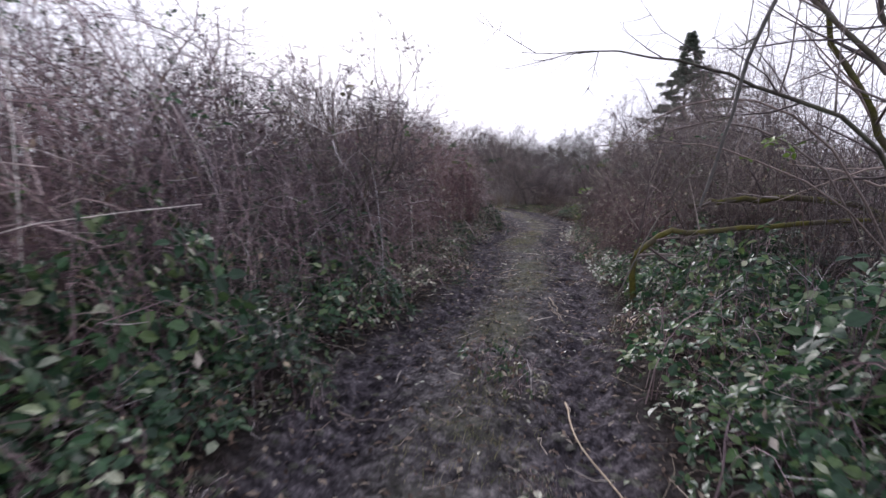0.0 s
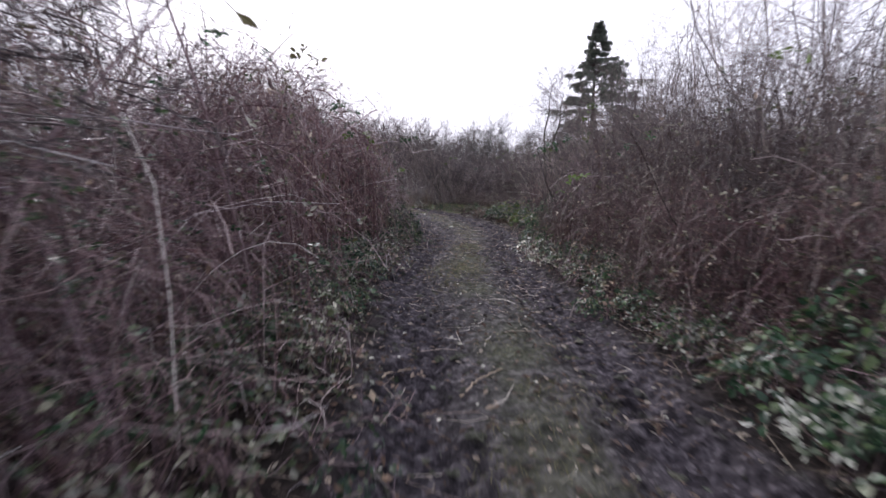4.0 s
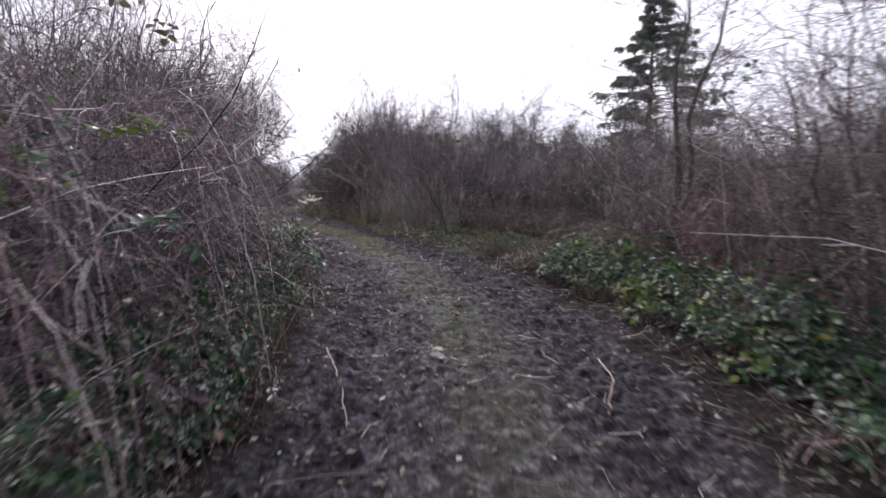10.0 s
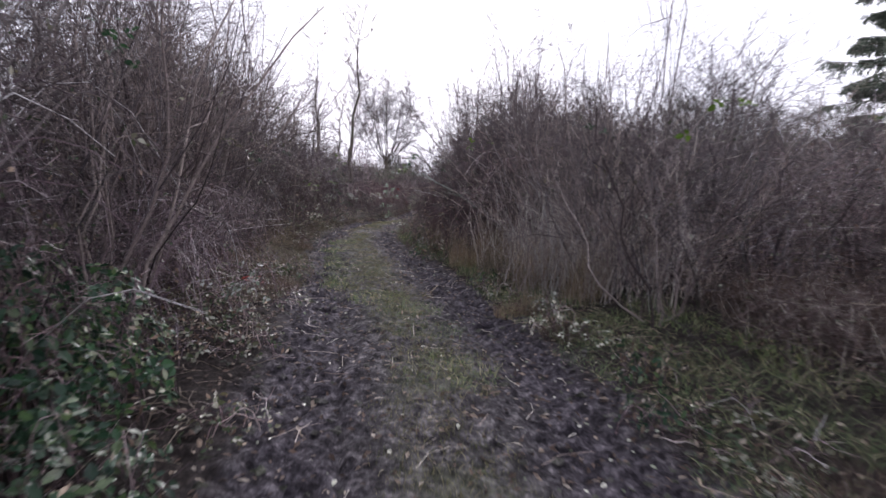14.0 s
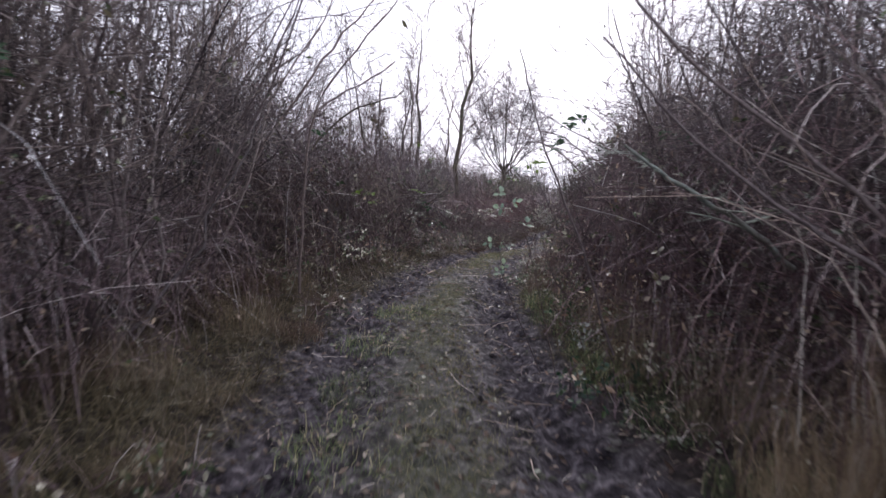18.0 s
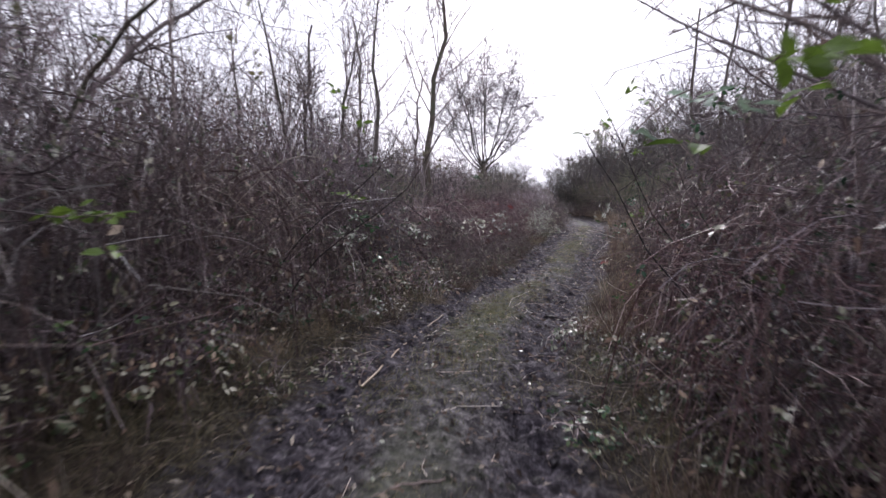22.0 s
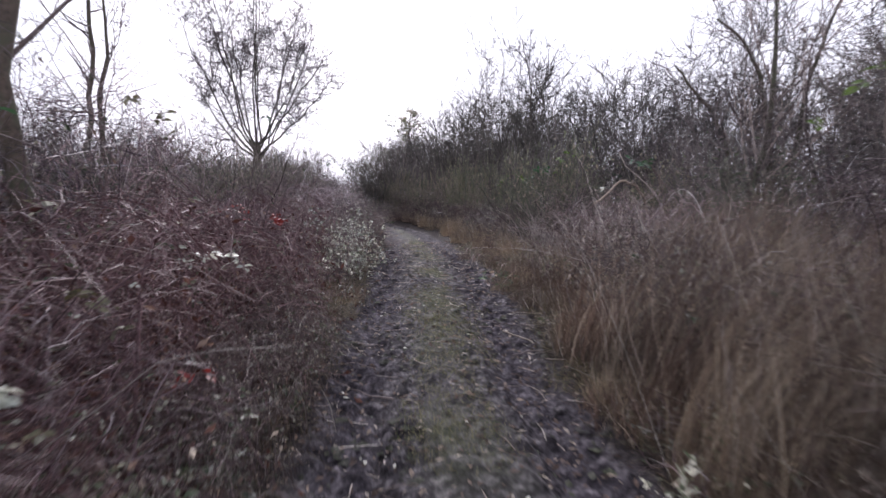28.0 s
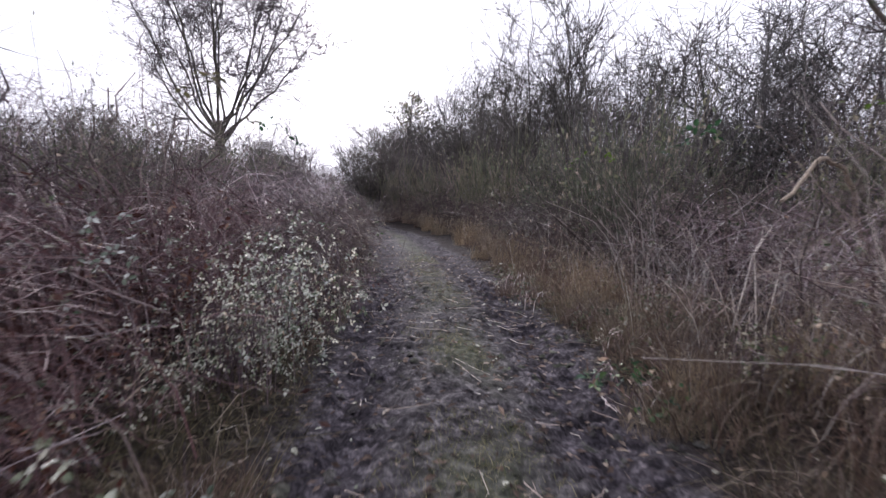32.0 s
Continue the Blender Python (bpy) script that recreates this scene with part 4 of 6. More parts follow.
# rows beside the path: (side, y from, y to, step, distance from the edge, kind, wide, tall)
ROWS = [
    ("L", 1.0, 6.4, 0.8, 0.4, "green", 0.9, 0.75), ("L", 1.0, 7.0, 0.95, 1.1, "green", 1.2, 1.5), ("L", 1.0, 8.0, 1.2, 2.0, "brown", 1.1, 1.25), ("L", 0.5, 8.0, 1.2, 2.7, "greencane", 1.1, 1.1),
    ("L", 2.0, 9.0, 1.5, 3.6, "shrub", 1.0, 1.05), ("L", 6.4, 11.0, 0.95, 0.45, "sparse", 0.9, 0.85), ("L", 7.0, 12.0, 1.0, 1.2, "nearbrown", 1.0, 1.25), ("L", 6.5, 13.0, 1.4, 2.3, "shrub", 0.95, 1.0),
    ("L", 10.0, 13.0, 0.9, 0.35, "green", 0.7, 0.5), ("L", 11.0, 17.2, 0.9, 0.95, "nearbrown", 0.95, 1.3), ("L", 17.5, 20.0, 1.0, 1.3, "nearbrown", 0.9, 1.2), ("L", 11.0, 19.0, 1.1, 2.0, "brown", 1.2, 1.35), ("L", 11.0, 21.0, 1.3, 2.6, "shrub", 1.0, 0.95), ("L", 8.0, 16.5, 1.0, 0.45, "green", 0.65, 0.5), ("L", 16.6, 21.0, 0.65, 0.4, "green", 0.75, 0.95), ("L", 17.0, 20.5, 0.8, 0.35, "pale", 0.6, 0.7), ("L", 42.3, 49.0, 0.6, 0.22, "sparse", 0.6, 0.6), ("L", 43.0, 49.0, 0.8, 0.25, "red", 0.5, 0.5), ("R", 14.0, 17.6, 0.7, 0.75, "rust", 0.9, 1.0), ("R", 14.5, 17.5, 0.9, 0.9, "nearbrown", 0.7, 0.6), ("R", 8.6, 13.0, 0.7, 0.38, "sparse", 0.8, 0.65), ("R", 9.0, 17.0, 0.9, 0.4, "green", 0.6, 0.55),
    ("L", 13.0, 18.0, 1.2, 0.3, "sparse", 0.7, 0.65), ("L", 17.5, 21.5, 0.9, 0.5, "pale", 0.8, 0.65), ("L", 19.0, 23.0, 1.0, 1.3, "brown", 0.9, 1.05), ("L", 20.5, 26.0, 1.2, 2.3, "shrub", 1.0, 1.1),
    ("L", 19.5, 21.8, 0.6, 0.2, "rust", 0.7, 0.5), ("L", 21.0, 27.0, 0.85, 0.5, "green", 0.9, 0.9), ("L", 22.0, 27.5, 1.1, 1.2, "green", 1.1, 1.3), ("L", 22.0, 28.0, 1.2, 2.0, "brown", 1.0, 1.2),
    ("L", 23.5, 36.0, 1.15, 2.8, "tallshrub", 1.0, 0.95), ("L", 27.0, 31.0, 1.0, 0.5, "sparse", 0.8, 0.8), ("L", 27.5, 34.0, 1.2, 1.4, "brown", 0.8, 0.7), ("L", 27.0, 37.0, 1.0, 1.9, "shrub", 1.0, 1.15), ("L", 26.5, 33.0, 1.0, 1.4, "shrub", 0.9, 1.2),
    ("R", 17.0, 21.0, 1.1, 2.0, "tallshrub", 0.8, 0.7), ("R", 31.0, 36.5, 1.0, 2.1, "tallshrub", 0.8, 0.72), ("R", 40.5, 46.0, 1.2, 2.3, "tallshrub", 0.8, 0.75), ("L", 29.0, 35.5, 1.2, 2.2, "tallshrub", 0.8, 0.8), ("L", 30.0, 37.0, 0.5, 0.2, "mat", 1.0, 0.9), ("L", 28.0, 37.0, 0.55, 0.75, "mat", 1.1, 1.3), ("L", 29.0, 36.0, 1.2, 1.0, "rust", 0.9, 0.7), ("L", 29.0, 37.0, 1.6, 0.7, "grass", 0.7, 0.8), ("L", 35.0, 41.0, 0.95, 0.75, "sparse", 1.0, 1.0), ("L", 35.0, 42.0, 1.1, 1.4, "red", 1.0, 1.45),
    ("L", 36.0, 43.0, 1.3, 2.5, "brown", 1.1, 1.25), ("L", 35.0, 46.0, 1.7, 1.5, "greencane", 0.8, 0.62), ("L", 36.0, 46.0, 1.2, 3.7, "shrub", 1.1, 1.12), ("L", 40.5, 46.5, 1.2, 2.8, "shrub", 1.0, 0.95), ("L", 38.0, 50.0, 1.4, 5.2, "shrub", 1.3, 1.1), ("L", 37.0, 44.0, 0.6, 0.25, "mat", 1.0, 1.0), ("L", 38.0, 44.0, 1.0, 0.5, "grass", 0.7, 0.5), ("L", 46.0, 53.0, 0.6, 0.2, "mat", 0.9, 0.9), ("R", 34.0, 44.0, 0.6, 0.2, "mat", 0.8, 0.9), ("R", 44.0, 58.0, 0.7, 0.15, "mat", 0.8, 1.0), ("L", 41.5, 47.0, 0.95, 0.5, "sparse", 0.9, 0.8),
    ("L", 42.0, 46.0, 1.0, 1.2, "red", 1.0, 0.85), ("L", 46.0, 52.0, 1.0, 1.2, "rose", 1.0, 0.85), ("L", 42.5, 53.0, 1.2, 2.3, "rose", 1.1, 1.0), ("L", 44.0, 50.0, 1.2, 0.3, "rust", 0.8, 0.5), ("L", 45.5, 53.0, 1.5, 3.4, "broom", 1.1, 0.85), ("L", 46.0, 56.0, 1.6, 4.6, "tallshrub", 1.0, 0.45), ("L", 43.0, 50.0, 1.3, 0.8, "rose", 0.7, 0.55), ("L", 43.0, 56.0, 1.5, 4.0, "brown", 1.2, 1.15), ("L", 44.0, 60.0, 1.5, 5.4, "shrub", 1.2, 0.68),
    ("L", 51.4, 54.2, 0.55, 0.42, "pale", 0.55, 0.75), ("L", 51.0, 56.0, 1.0, 1.5, "rose", 1.1, 0.85), ("L", 48.5, 51.5, 0.9, 0.75, "rose", 0.7, 0.6), ("L", 54.0, 70.0, 1.1, 0.7, "red", 0.95, 0.8), ("L", 56.0, 70.0, 1.2, 1.6, "brown", 1.0, 0.75), ("L", 53.0, 66.0, 1.5, 2.4, "shrub", 0.9, 0.7), ("L", 55.0, 66.0, 2.0, 3.6, "broom", 1.2, 1.0),
    ("R", 2.4, 9.0, 0.8, 0.45, "green", 0.95, 0.85), ("R", 2.4, 9.0, 0.95, 1.25, "green", 1.2, 1.15), ("R", 3.0, 9.0, 1.3, 2.3, "green", 1.3, 1.2), ("R", 6.0, 14.0, 1.1, 2.5, "upright", 1.0, 0.95),
    ("R", 8.6, 14.5, 0.95, 0.8, "nearbrown", 0.9, 0.8), ("R", 8.6, 16.0, 1.1, 1.5, "upright", 1.0, 1.05), ("R", 9.5, 16.0, 0.9, 0.65, "upright", 0.55, 0.65), ("R", 8.0, 16.0, 1.4, 3.2, "shrub", 1.0, 1.1), ("R", 12.5, 16.5, 0.85, 0.4, "green", 0.6, 0.5),
    ("R", 12.0, 22.0, 1.6, 4.4, "tallshrub", 1.0, 0.9), ("R", 14.5, 18.0, 0.9, 1.5, "brown", 0.75, 0.9), ("R", 16.6, 18.6, 0.8, 0.6, "green", 0.85, 1.25), ("R", 18.8, 24.2, 0.85, 0.7, "green", 0.8, 0.75), ("R", 19.8, 23.6, 0.95, 0.75, "lime", 0.85, 0.9), ("R", 18.0, 21.6, 1.1, 2.6, "tallshrub", 0.9, 0.8), ("R", 17.5, 22.0, 1.2, 3.6, "tallshrub", 1.0, 0.9), ("R", 22.5, 25.0, 1.2, 3.6, "shrub", 1.0, 0.8), ("R", 10.0, 16.0, 1.3, 2.5, "tallshrub", 0.8, 0.7), ("R", 20.0, 24.0, 1.0, 1.2, "green", 0.95, 0.85), ("R", 18.5, 24.0, 1.2, 1.5, "nearbrown", 0.8, 0.8), ("R", 16.5, 20.5, 0.9, 1.2, "green", 1.1, 1.0), ("R", 17.0, 22.5, 1.0, 2.2, "stalk", 0.95, 1.1), ("R", 17.0, 22.5, 1.2, 2.9, "brown", 1.1, 1.2), ("R", 17.0, 22.5, 1.3, 3.2, "shrub", 1.1, 1.3),
    ("R", 17.0, 21.0, 1.2, 1.9, "upright", 0.9, 0.9), ("R", 22.0, 26.6, 0.8, 0.6, "rust", 0.9, 0.5), ("R", 22.5, 26.5, 1.0, 1.4, "rust", 1.1, 0.6), ("R", 22.5, 30.0, 1.2, 2.2, "red", 0.8, 0.5), ("R", 22.5, 26.0, 1.0, 0.6, "green", 0.6, 0.5),
    ("R", 26.0, 31.0, 0.5, 0.3, "greengrass", 0.9, 0.4), ("R", 26.0, 31.0, 0.5, 1.0, "greengrass", 1.1, 0.45), ("R", 26.5, 30.5, 0.55, 1.8, "greengrass", 1.1, 0.55), ("R", 27.0, 30.5, 0.8, 2.5, "rust", 1.1, 0.6), ("R", 23.0, 30.5, 0.9, 3.1, "rust", 1.3, 0.85), ("R", 23.5, 31.0, 1.1, 4.2, "upright", 1.1, 0.85), ("R", 23.5, 31.0, 1.0, 5.6, "upright", 1.2, 1.05), ("R", 24.5, 33.0, 1.5, 6.2, "shrub", 1.0, 0.85), ("R", 24.0, 36.0, 1.3, 7.2, "brown", 1.4, 1.1),
    ("R", 30.4, 31.8, 0.7, 0.9, "stalk", 0.65, 0.85), ("R", 30.5, 33.0, 0.9, 1.5, "stalk", 0.9, 0.76), ("R", 30.6, 35.0, 1.1, 2.1, "stalk", 1.0, 0.8), ("R", 31.0, 33.8, 0.6, 0.95, "nearstalk", 0.8, 0.75), ("R", 30.6, 34.5, 0.9, 1.7, "nearstalk", 0.9, 0.8), ("R", 30.4, 34.0, 0.7, 0.8, "grass", 0.8, 1.7), ("R", 35.0, 39.5, 1.2, 1.1, "lean", 0.9, 0.9), ("R", 17.5, 22.5, 0.8, 1.9, "nearstalk", 0.9, 0.95), ("L", 28.0, 37.0, 1.1, 1.5, "lean", 1.1, 1.2), ("R", 45.5, 52.0, 1.1, 1.6, "tallgrass", 1.0, 0.95), ("R", 29.5, 31.5, 1.0, 1.6, "shrub", 0.8, 0.95), ("R", 31.0, 36.0, 1.4, 1.9, "shrub", 0.9, 1.1), ("R", 31.5, 36.0, 1.2, 3.0, "brown", 1.1, 0.95), ("R", 57.0, 74.0, 3.1, 1.9, "broom", 1.25, 1.25), ("R", 58.5, 74.0, 3.3, 2.2, "broom", 1.0, 0.8), ("R", 56.0, 72.0, 2.2, 1.9, "shrub", 0.9, 0.75), ("R", 50.0, 62.0, 1.4, 6.5, "brown", 1.6, 1.1), ("R", 6.0, 18.0, 1.5, 5.8, "brown", 1.5, 1.3), ("R", 33.5, 40.0, 1.7, 1.5, "upright", 0.9, 0.95), ("R", 33.5, 40.0, 1.0, 1.15, "nearbrown", 1.0, 1.0), ("R", 33.5, 40.0, 0.8, 1.3, "lean", 0.8, 0.9), ("R", 31.0, 36.0, 0.8, 0.45, "grass", 0.7, 1.2), ("R", 34.0, 40.0, 1.2, 1.8, "brown", 1.0, 1.3), ("R", 31.0, 38.0, 1.2, 2.8, "shrub", 1.1, 0.85), ("R", 31.0, 38.0, 1.5, 3.9, "tallshrub", 1.0, 0.56), ("R", 30.5, 37.0, 0.6, 0.25, "greengrass", 0.7, 0.9),
    ("R", 34.0, 40.0, 0.9, 0.6, "sparse", 0.8, 0.8), ("R", 39.5, 43.0, 1.1, 1.2, "nearbrown", 0.9, 1.1), ("R", 39.5, 44.0, 1.4, 2.2, "shrub", 1.0, 0.72), ("R", 35.3, 39.5, 0.9, 1.9, "shrub", 0.9, 1.25), ("R", 34.8, 38.8, 1.2, 2.8, "tallshrub", 0.9, 0.85), ("R", 40.0, 45.0, 0.8, 0.5, "rust", 0.75, 0.55), ("R", 40.0, 46.0, 1.1, 1.3, "upright", 0.9, 0.85), ("R", 41.5, 47.0, 0.7, 0.55, "tallgrass", 0.75, 0.55), ("R", 41.0, 47.0, 1.6, 2.2, "brown", 0.9, 0.75),
    ("R", 36.0, 45.0, 1.8, 1.3, "greencane", 0.7, 0.7), ("R", 33.0, 48.0, 1.2, 5.0, "brown", 1.5, 1.25), ("L", 18.5, 25.0, 1.3, 1.0, "greencane", 0.7, 0.7), ("L", 4.5, 9.5, 1.0, 0.95, "greencane", 0.7, 0.65), ("R", 44.5, 47.0, 0.8, 0.8, "rust", 1.0, 0.9), ("R", 46.6, 49.5, 0.8, 0.6, "tallgrass", 0.9, 0.8), ("R", 46.6, 51.0, 0.9, 1.3, "tallgrass", 1.1, 1.0), ("R", 45.5, 52.0, 1.1, 1.1, "red", 0.8, 0.9), ("R", 46.0, 52.0, 1.0, 2.2, "tallgrass", 1.1, 1.0), ("R", 45.0, 60.0, 1.1, 0.35, "rust", 0.8, 0.5), ("R", 45.3, 60.0, 1.3, 0.3, "grass", 0.7, 0.6),
    ("R", 49.5, 72.0, 1.5, 0.8, "rust", 1.0, 0.75), ("R", 50.0, 70.0, 1.4, 0.8, "grass", 1.0, 1.3), ("R", 50.3, 62.0, 1.5, 1.0, "sparse", 0.8, 0.8), ("R", 50.0, 60.0, 1.7, 1.2, "nearstalk", 0.8, 0.55), ("R", 50.5, 56.0, 1.0, 1.6, "stalk", 0.75, 0.55), ("R", 56.0, 72.0, 1.1, 1.6, "red", 1.0, 0.9), ("R", 51.0, 72.0, 1.2, 2.7, "brown", 1.1, 0.75), ("R", 52.0, 70.0, 1.5, 3.8, "shrub", 1.2, 0.7), ("R", 52.0, 64.0, 1.8, 3.8, "broom", 1.2, 0.9), ("R", 50.0, 64.0, 1.8, 5.2, "tallshrub", 1.2, 0.75),
]
STREWN = {"mat": [], "turf": []}
for side, y0, y1, step, off, kind, wide, tall in ROWS:
    y = y0 + rng.uniform(0, step * 0.5)
    while y < y1:
        d = off + rng.uniform(-0.12, 0.12) * (1 + off)
        d = max(d, 0.22)
        x = left(y) - d if side == "L" else right(y) + d
        if kind == "mat":
            STREWN["mat"].append((x, y, wide * rng.uniform(0.85, 1.15), tall * rng.uniform(0.82, 1.15)))
        else:
            put(kind, x, y, None if kind != "tallgrass" else rng.uniform(-40, 40), wide * rng.uniform(0.85, 1.15), tall * rng.uniform(0.82, 1.15))
        y += step * rng.uniform(0.8, 1.2)

# dead branches leaning at all angles through both thickets
for k in range(96):
    y = rng.uniform(4, 58)
    d = rng.uniform(1.1, 2.8)
    put("lean", left(y) - d if k % 2 else right(y) + d, y, None, rng.uniform(0.7, 1.15), rng.uniform(0.7, 1.25))

# ragged edges: small growth creeping over the verge
for k in range(190):
    y = rng.uniform(2.5, 58)
    d = rng.uniform(-0.22, 0.45)
    x = left(y) - d if k % 2 else right(y) + d + (0.45 if 16.5 < y < 20.5 else 0.0)
    put(("sprig", "sprig", "sprig", "rust", "grass")[k % 5] if 27 < y or k % 5 < 3 else "sprig", x, y, None, rng.uniform(0.7, 1.4) if k % 5 < 3 else 0.5, rng.uniform(0.6, 1.5) if k % 5 < 3 else 0.35)

# ---- landmarks ----
STOCK["spruce"] = [spruce("dark green spruce rising above the thickets, paled for haze")]
put("spruce", 21.5, 57.8, 20)
STOCK["forkedtree"] = [bare_tree("tall leafless tree with a straight trunk and long side limbs", 9.0, (0.06, 0.0), 0.085, ((30, 0.36, 0.75, 0.35), (10, 0.5, 0.7, 0.15), (5, 0.5, 0.75, 0.05)), 1, 0.0065)]
put("forkedtree", -6.75, 49.2, 0)
STOCK["twintree"] = [bare_tree("leafless tree with two dark trunks side by side", 8.0, r=0.045, levels=((20, 0.3, 0.75, 0.3), (8, 0.5, 0.75, 0.1), (5, 0.5, 0.8, 0.0)), forks=2, least=0.005, spread=0.035)]
put("twintree", 8.1, 24.75, 0, 1.0, 0.6)
STOCK["crowntree"] = [vase_tree("tall leafless tree with an oval crown of fine twigs")]
put("crowntree", -11.3, 67.9, -12, 1.1, 1.08)
for x, y, s in ((-8.6, 49.4, 0.95), (-6.5, 43.4, 0.66), (-9.8, 45.0, 0.7), (-8.6, 53.5, 0.62), (-7.5, 38.5, 0.55), (2.9, 53.7, 0.85)):
    put("tree", x, y, None, s, s)
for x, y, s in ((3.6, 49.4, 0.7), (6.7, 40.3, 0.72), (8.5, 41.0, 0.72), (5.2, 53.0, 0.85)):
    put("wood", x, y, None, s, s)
STOCK["cypress"] = [evergreen("hazy green pointed evergreen tree beyond the thickets")]
put("cypress", -6.2, 88.0, 0)
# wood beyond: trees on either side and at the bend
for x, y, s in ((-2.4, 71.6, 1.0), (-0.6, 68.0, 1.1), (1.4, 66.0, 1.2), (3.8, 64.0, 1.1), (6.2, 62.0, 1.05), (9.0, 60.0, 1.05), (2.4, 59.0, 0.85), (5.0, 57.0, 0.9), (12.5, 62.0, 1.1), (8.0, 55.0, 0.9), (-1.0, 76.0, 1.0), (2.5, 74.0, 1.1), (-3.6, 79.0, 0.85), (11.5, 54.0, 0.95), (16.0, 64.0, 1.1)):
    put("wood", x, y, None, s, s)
for x, y, s in ((-2.2, 74, 1.5), (0.2, 70, 1.5), (2.2, 65, 1.3), (-9.5, 72, 1.2), (-14, 74, 1.3), (-8, 63.5, 1.1), (-12, 58, 1.1), (-4, 86, 2.2), (0.3, 62, 1.2), (3.2, 60.5, 1.3), (-0.2, 56.5, 0.95), (1.8, 55.5, 1.1)):
    put("broom", x, y, None, s, s * 0.95)
for k in range(64):
    y = rng.uniform(67, 92)
    x = rng.uniform(-24, 7)
    if left(y) - 1.2 < x < right(y) + 1.2:
        continue
    kind = ("shrub", "wood", "broom", "tallshrub")[k % 4]
    s = {"shrub": 1.4, "wood": 0.62, "broom": 1.3, "tallshrub": 0.9}[kind] * rng.uniform(0.85, 1.15)
    s *= 0.55 if -13.5 < x < -7.5 else 1.0
    put(kind, x, y, None, s * 1.25, s)
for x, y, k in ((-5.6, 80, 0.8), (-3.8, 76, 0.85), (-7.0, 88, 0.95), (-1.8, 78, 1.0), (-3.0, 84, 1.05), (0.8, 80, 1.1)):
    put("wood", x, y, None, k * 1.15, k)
for k in range(16):
    put(("red", "brown", "broom")[k % 3], -17.5 + k * 0.9, 80 + rng.uniform(-1, 1) + 0.25 * k, None, 1.4, 0.85 if k % 3 < 2 else 0.6)
# bank of growth where the path turns out of sight
for k in range(15):
    x = -12.5 + 0.62 * k
    put(("broom", "red", "shrub", "brown", "broom")[k % 5], x, 75.5 + rng.uniform(-1.5, 1.5) + 0.1 * k, None, 1.25, (1.15, 1.5, 0.8, 1.1, 1.0)[k % 5] * rng.uniform(0.85, 1.15))
# yellow-green bramble and pale stalks beyond the bend
for x, y, k in ((6.75, 23.3, 0.9), (7.05, 24.2, 1.0), (6.6, 24.7, 0.8), (7.4, 23.6, 0.9)):
    put("lime", x, y, None, k, k)
put("lime", 6.55, 17.75, 30, 0.75, 1.0)
for x, y, k in ((8.3, 26.2, 0.8), (9.0, 25.6, 0.85), (9.4, 26.8, 0.9), (10.1, 26.2, 0.9), (8.7, 27.3, 0.8)):
    put("stalk", x, y, None, 0.9, k)
    put("shrub", x + 0.7, y + 0.8, None, 0.9, 0.75 * k)
# tall brown thicket before the spruce
for k in range(26):
    put(("shrub", "brown", "shrub", "upright")[k % 4], 8.6 + 0.42 * k + rng.normal(0, 0.5), 33.5 + 4.5 * (k % 3) / 2 + rng.normal(0, 0.6), None, 1.35, (0.95, 1.55, 1.0, 1.4)[k % 4] * rng.uniform(0.85, 1.1))
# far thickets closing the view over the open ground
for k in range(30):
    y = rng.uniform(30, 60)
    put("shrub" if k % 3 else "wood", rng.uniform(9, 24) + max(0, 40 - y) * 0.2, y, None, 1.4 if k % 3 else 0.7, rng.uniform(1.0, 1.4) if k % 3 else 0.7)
for k in range(48):
    y = rng.uniform(8, 60)
    put("shrub" if k % 4 else "tallshrub", left(y) - rng.uniform(4.2, 10), y, None, 1.45, rng.uniform(0.75, 1.0) * (0.7 if y > 44 else 1.0))
for k in range(14):
    put("shrub", rng.uniform(11.5, 16), rng.uniform(4, 26), None, 1.4, rng.uniform(0.8, 1.0))

# ---- turf along the raised middle ----
y = 2.2
while y < 60:
    mid = (left(y) + right(y)) / 2
    thick = 1.0 if (11.5 < y < 15 or 26 < y < 37 or 38 < y < 43.5 or 47 < y < 52) else 0.55
    if rng.uniform() < thick:
        STREWN["turf"].append((mid + rng.normal(0, 0.12), y, rng.uniform(0.5, 0.9), rng.uniform(0.5, 1.0)))
    if thick > 0.9 and y > 26:
        STREWN["turf"].append((mid + rng.normal(0, 0.2), y, rng.uniform(0.6, 0.9), rng.uniform(0.6, 1.2)))
    y += rng.uniform(0.3, 0.55)
for x, y in ((0.95, 30.9), (0.55, 31.6), (0.25, 32.4), (-0.2, 33.2), (-0.6, 34.1), (-1.0, 35.2), (3.1, 27.6), (2.7, 28.6), (2.3, 29.4), (1.7, 30.0)):
    put("greengrass", x, y, None, rng.uniform(0.6, 0.8), 0.55)
for x, y in ((3.59, 13.0), (3.62, 12.5), (4.18, 29.5), (5.0, 28.3), (3.2, 28.0), (1.14, 30.5), (0.9, 31.2), (-2.1, 41.0), (-1.75, 39.1), (-2.46, 49.8), (-1.45, 48.3)):
    STREWN["turf"].append((x, y, 0.8, 1.3))
put("sprig", 3.2, 4.42, None, 1.1, 1.2)
put("sprig", 3.32, 4.1, None, 0.9, 1.0)
put("sparse", 3.4, 2.9, None, 0.3, 0.2)



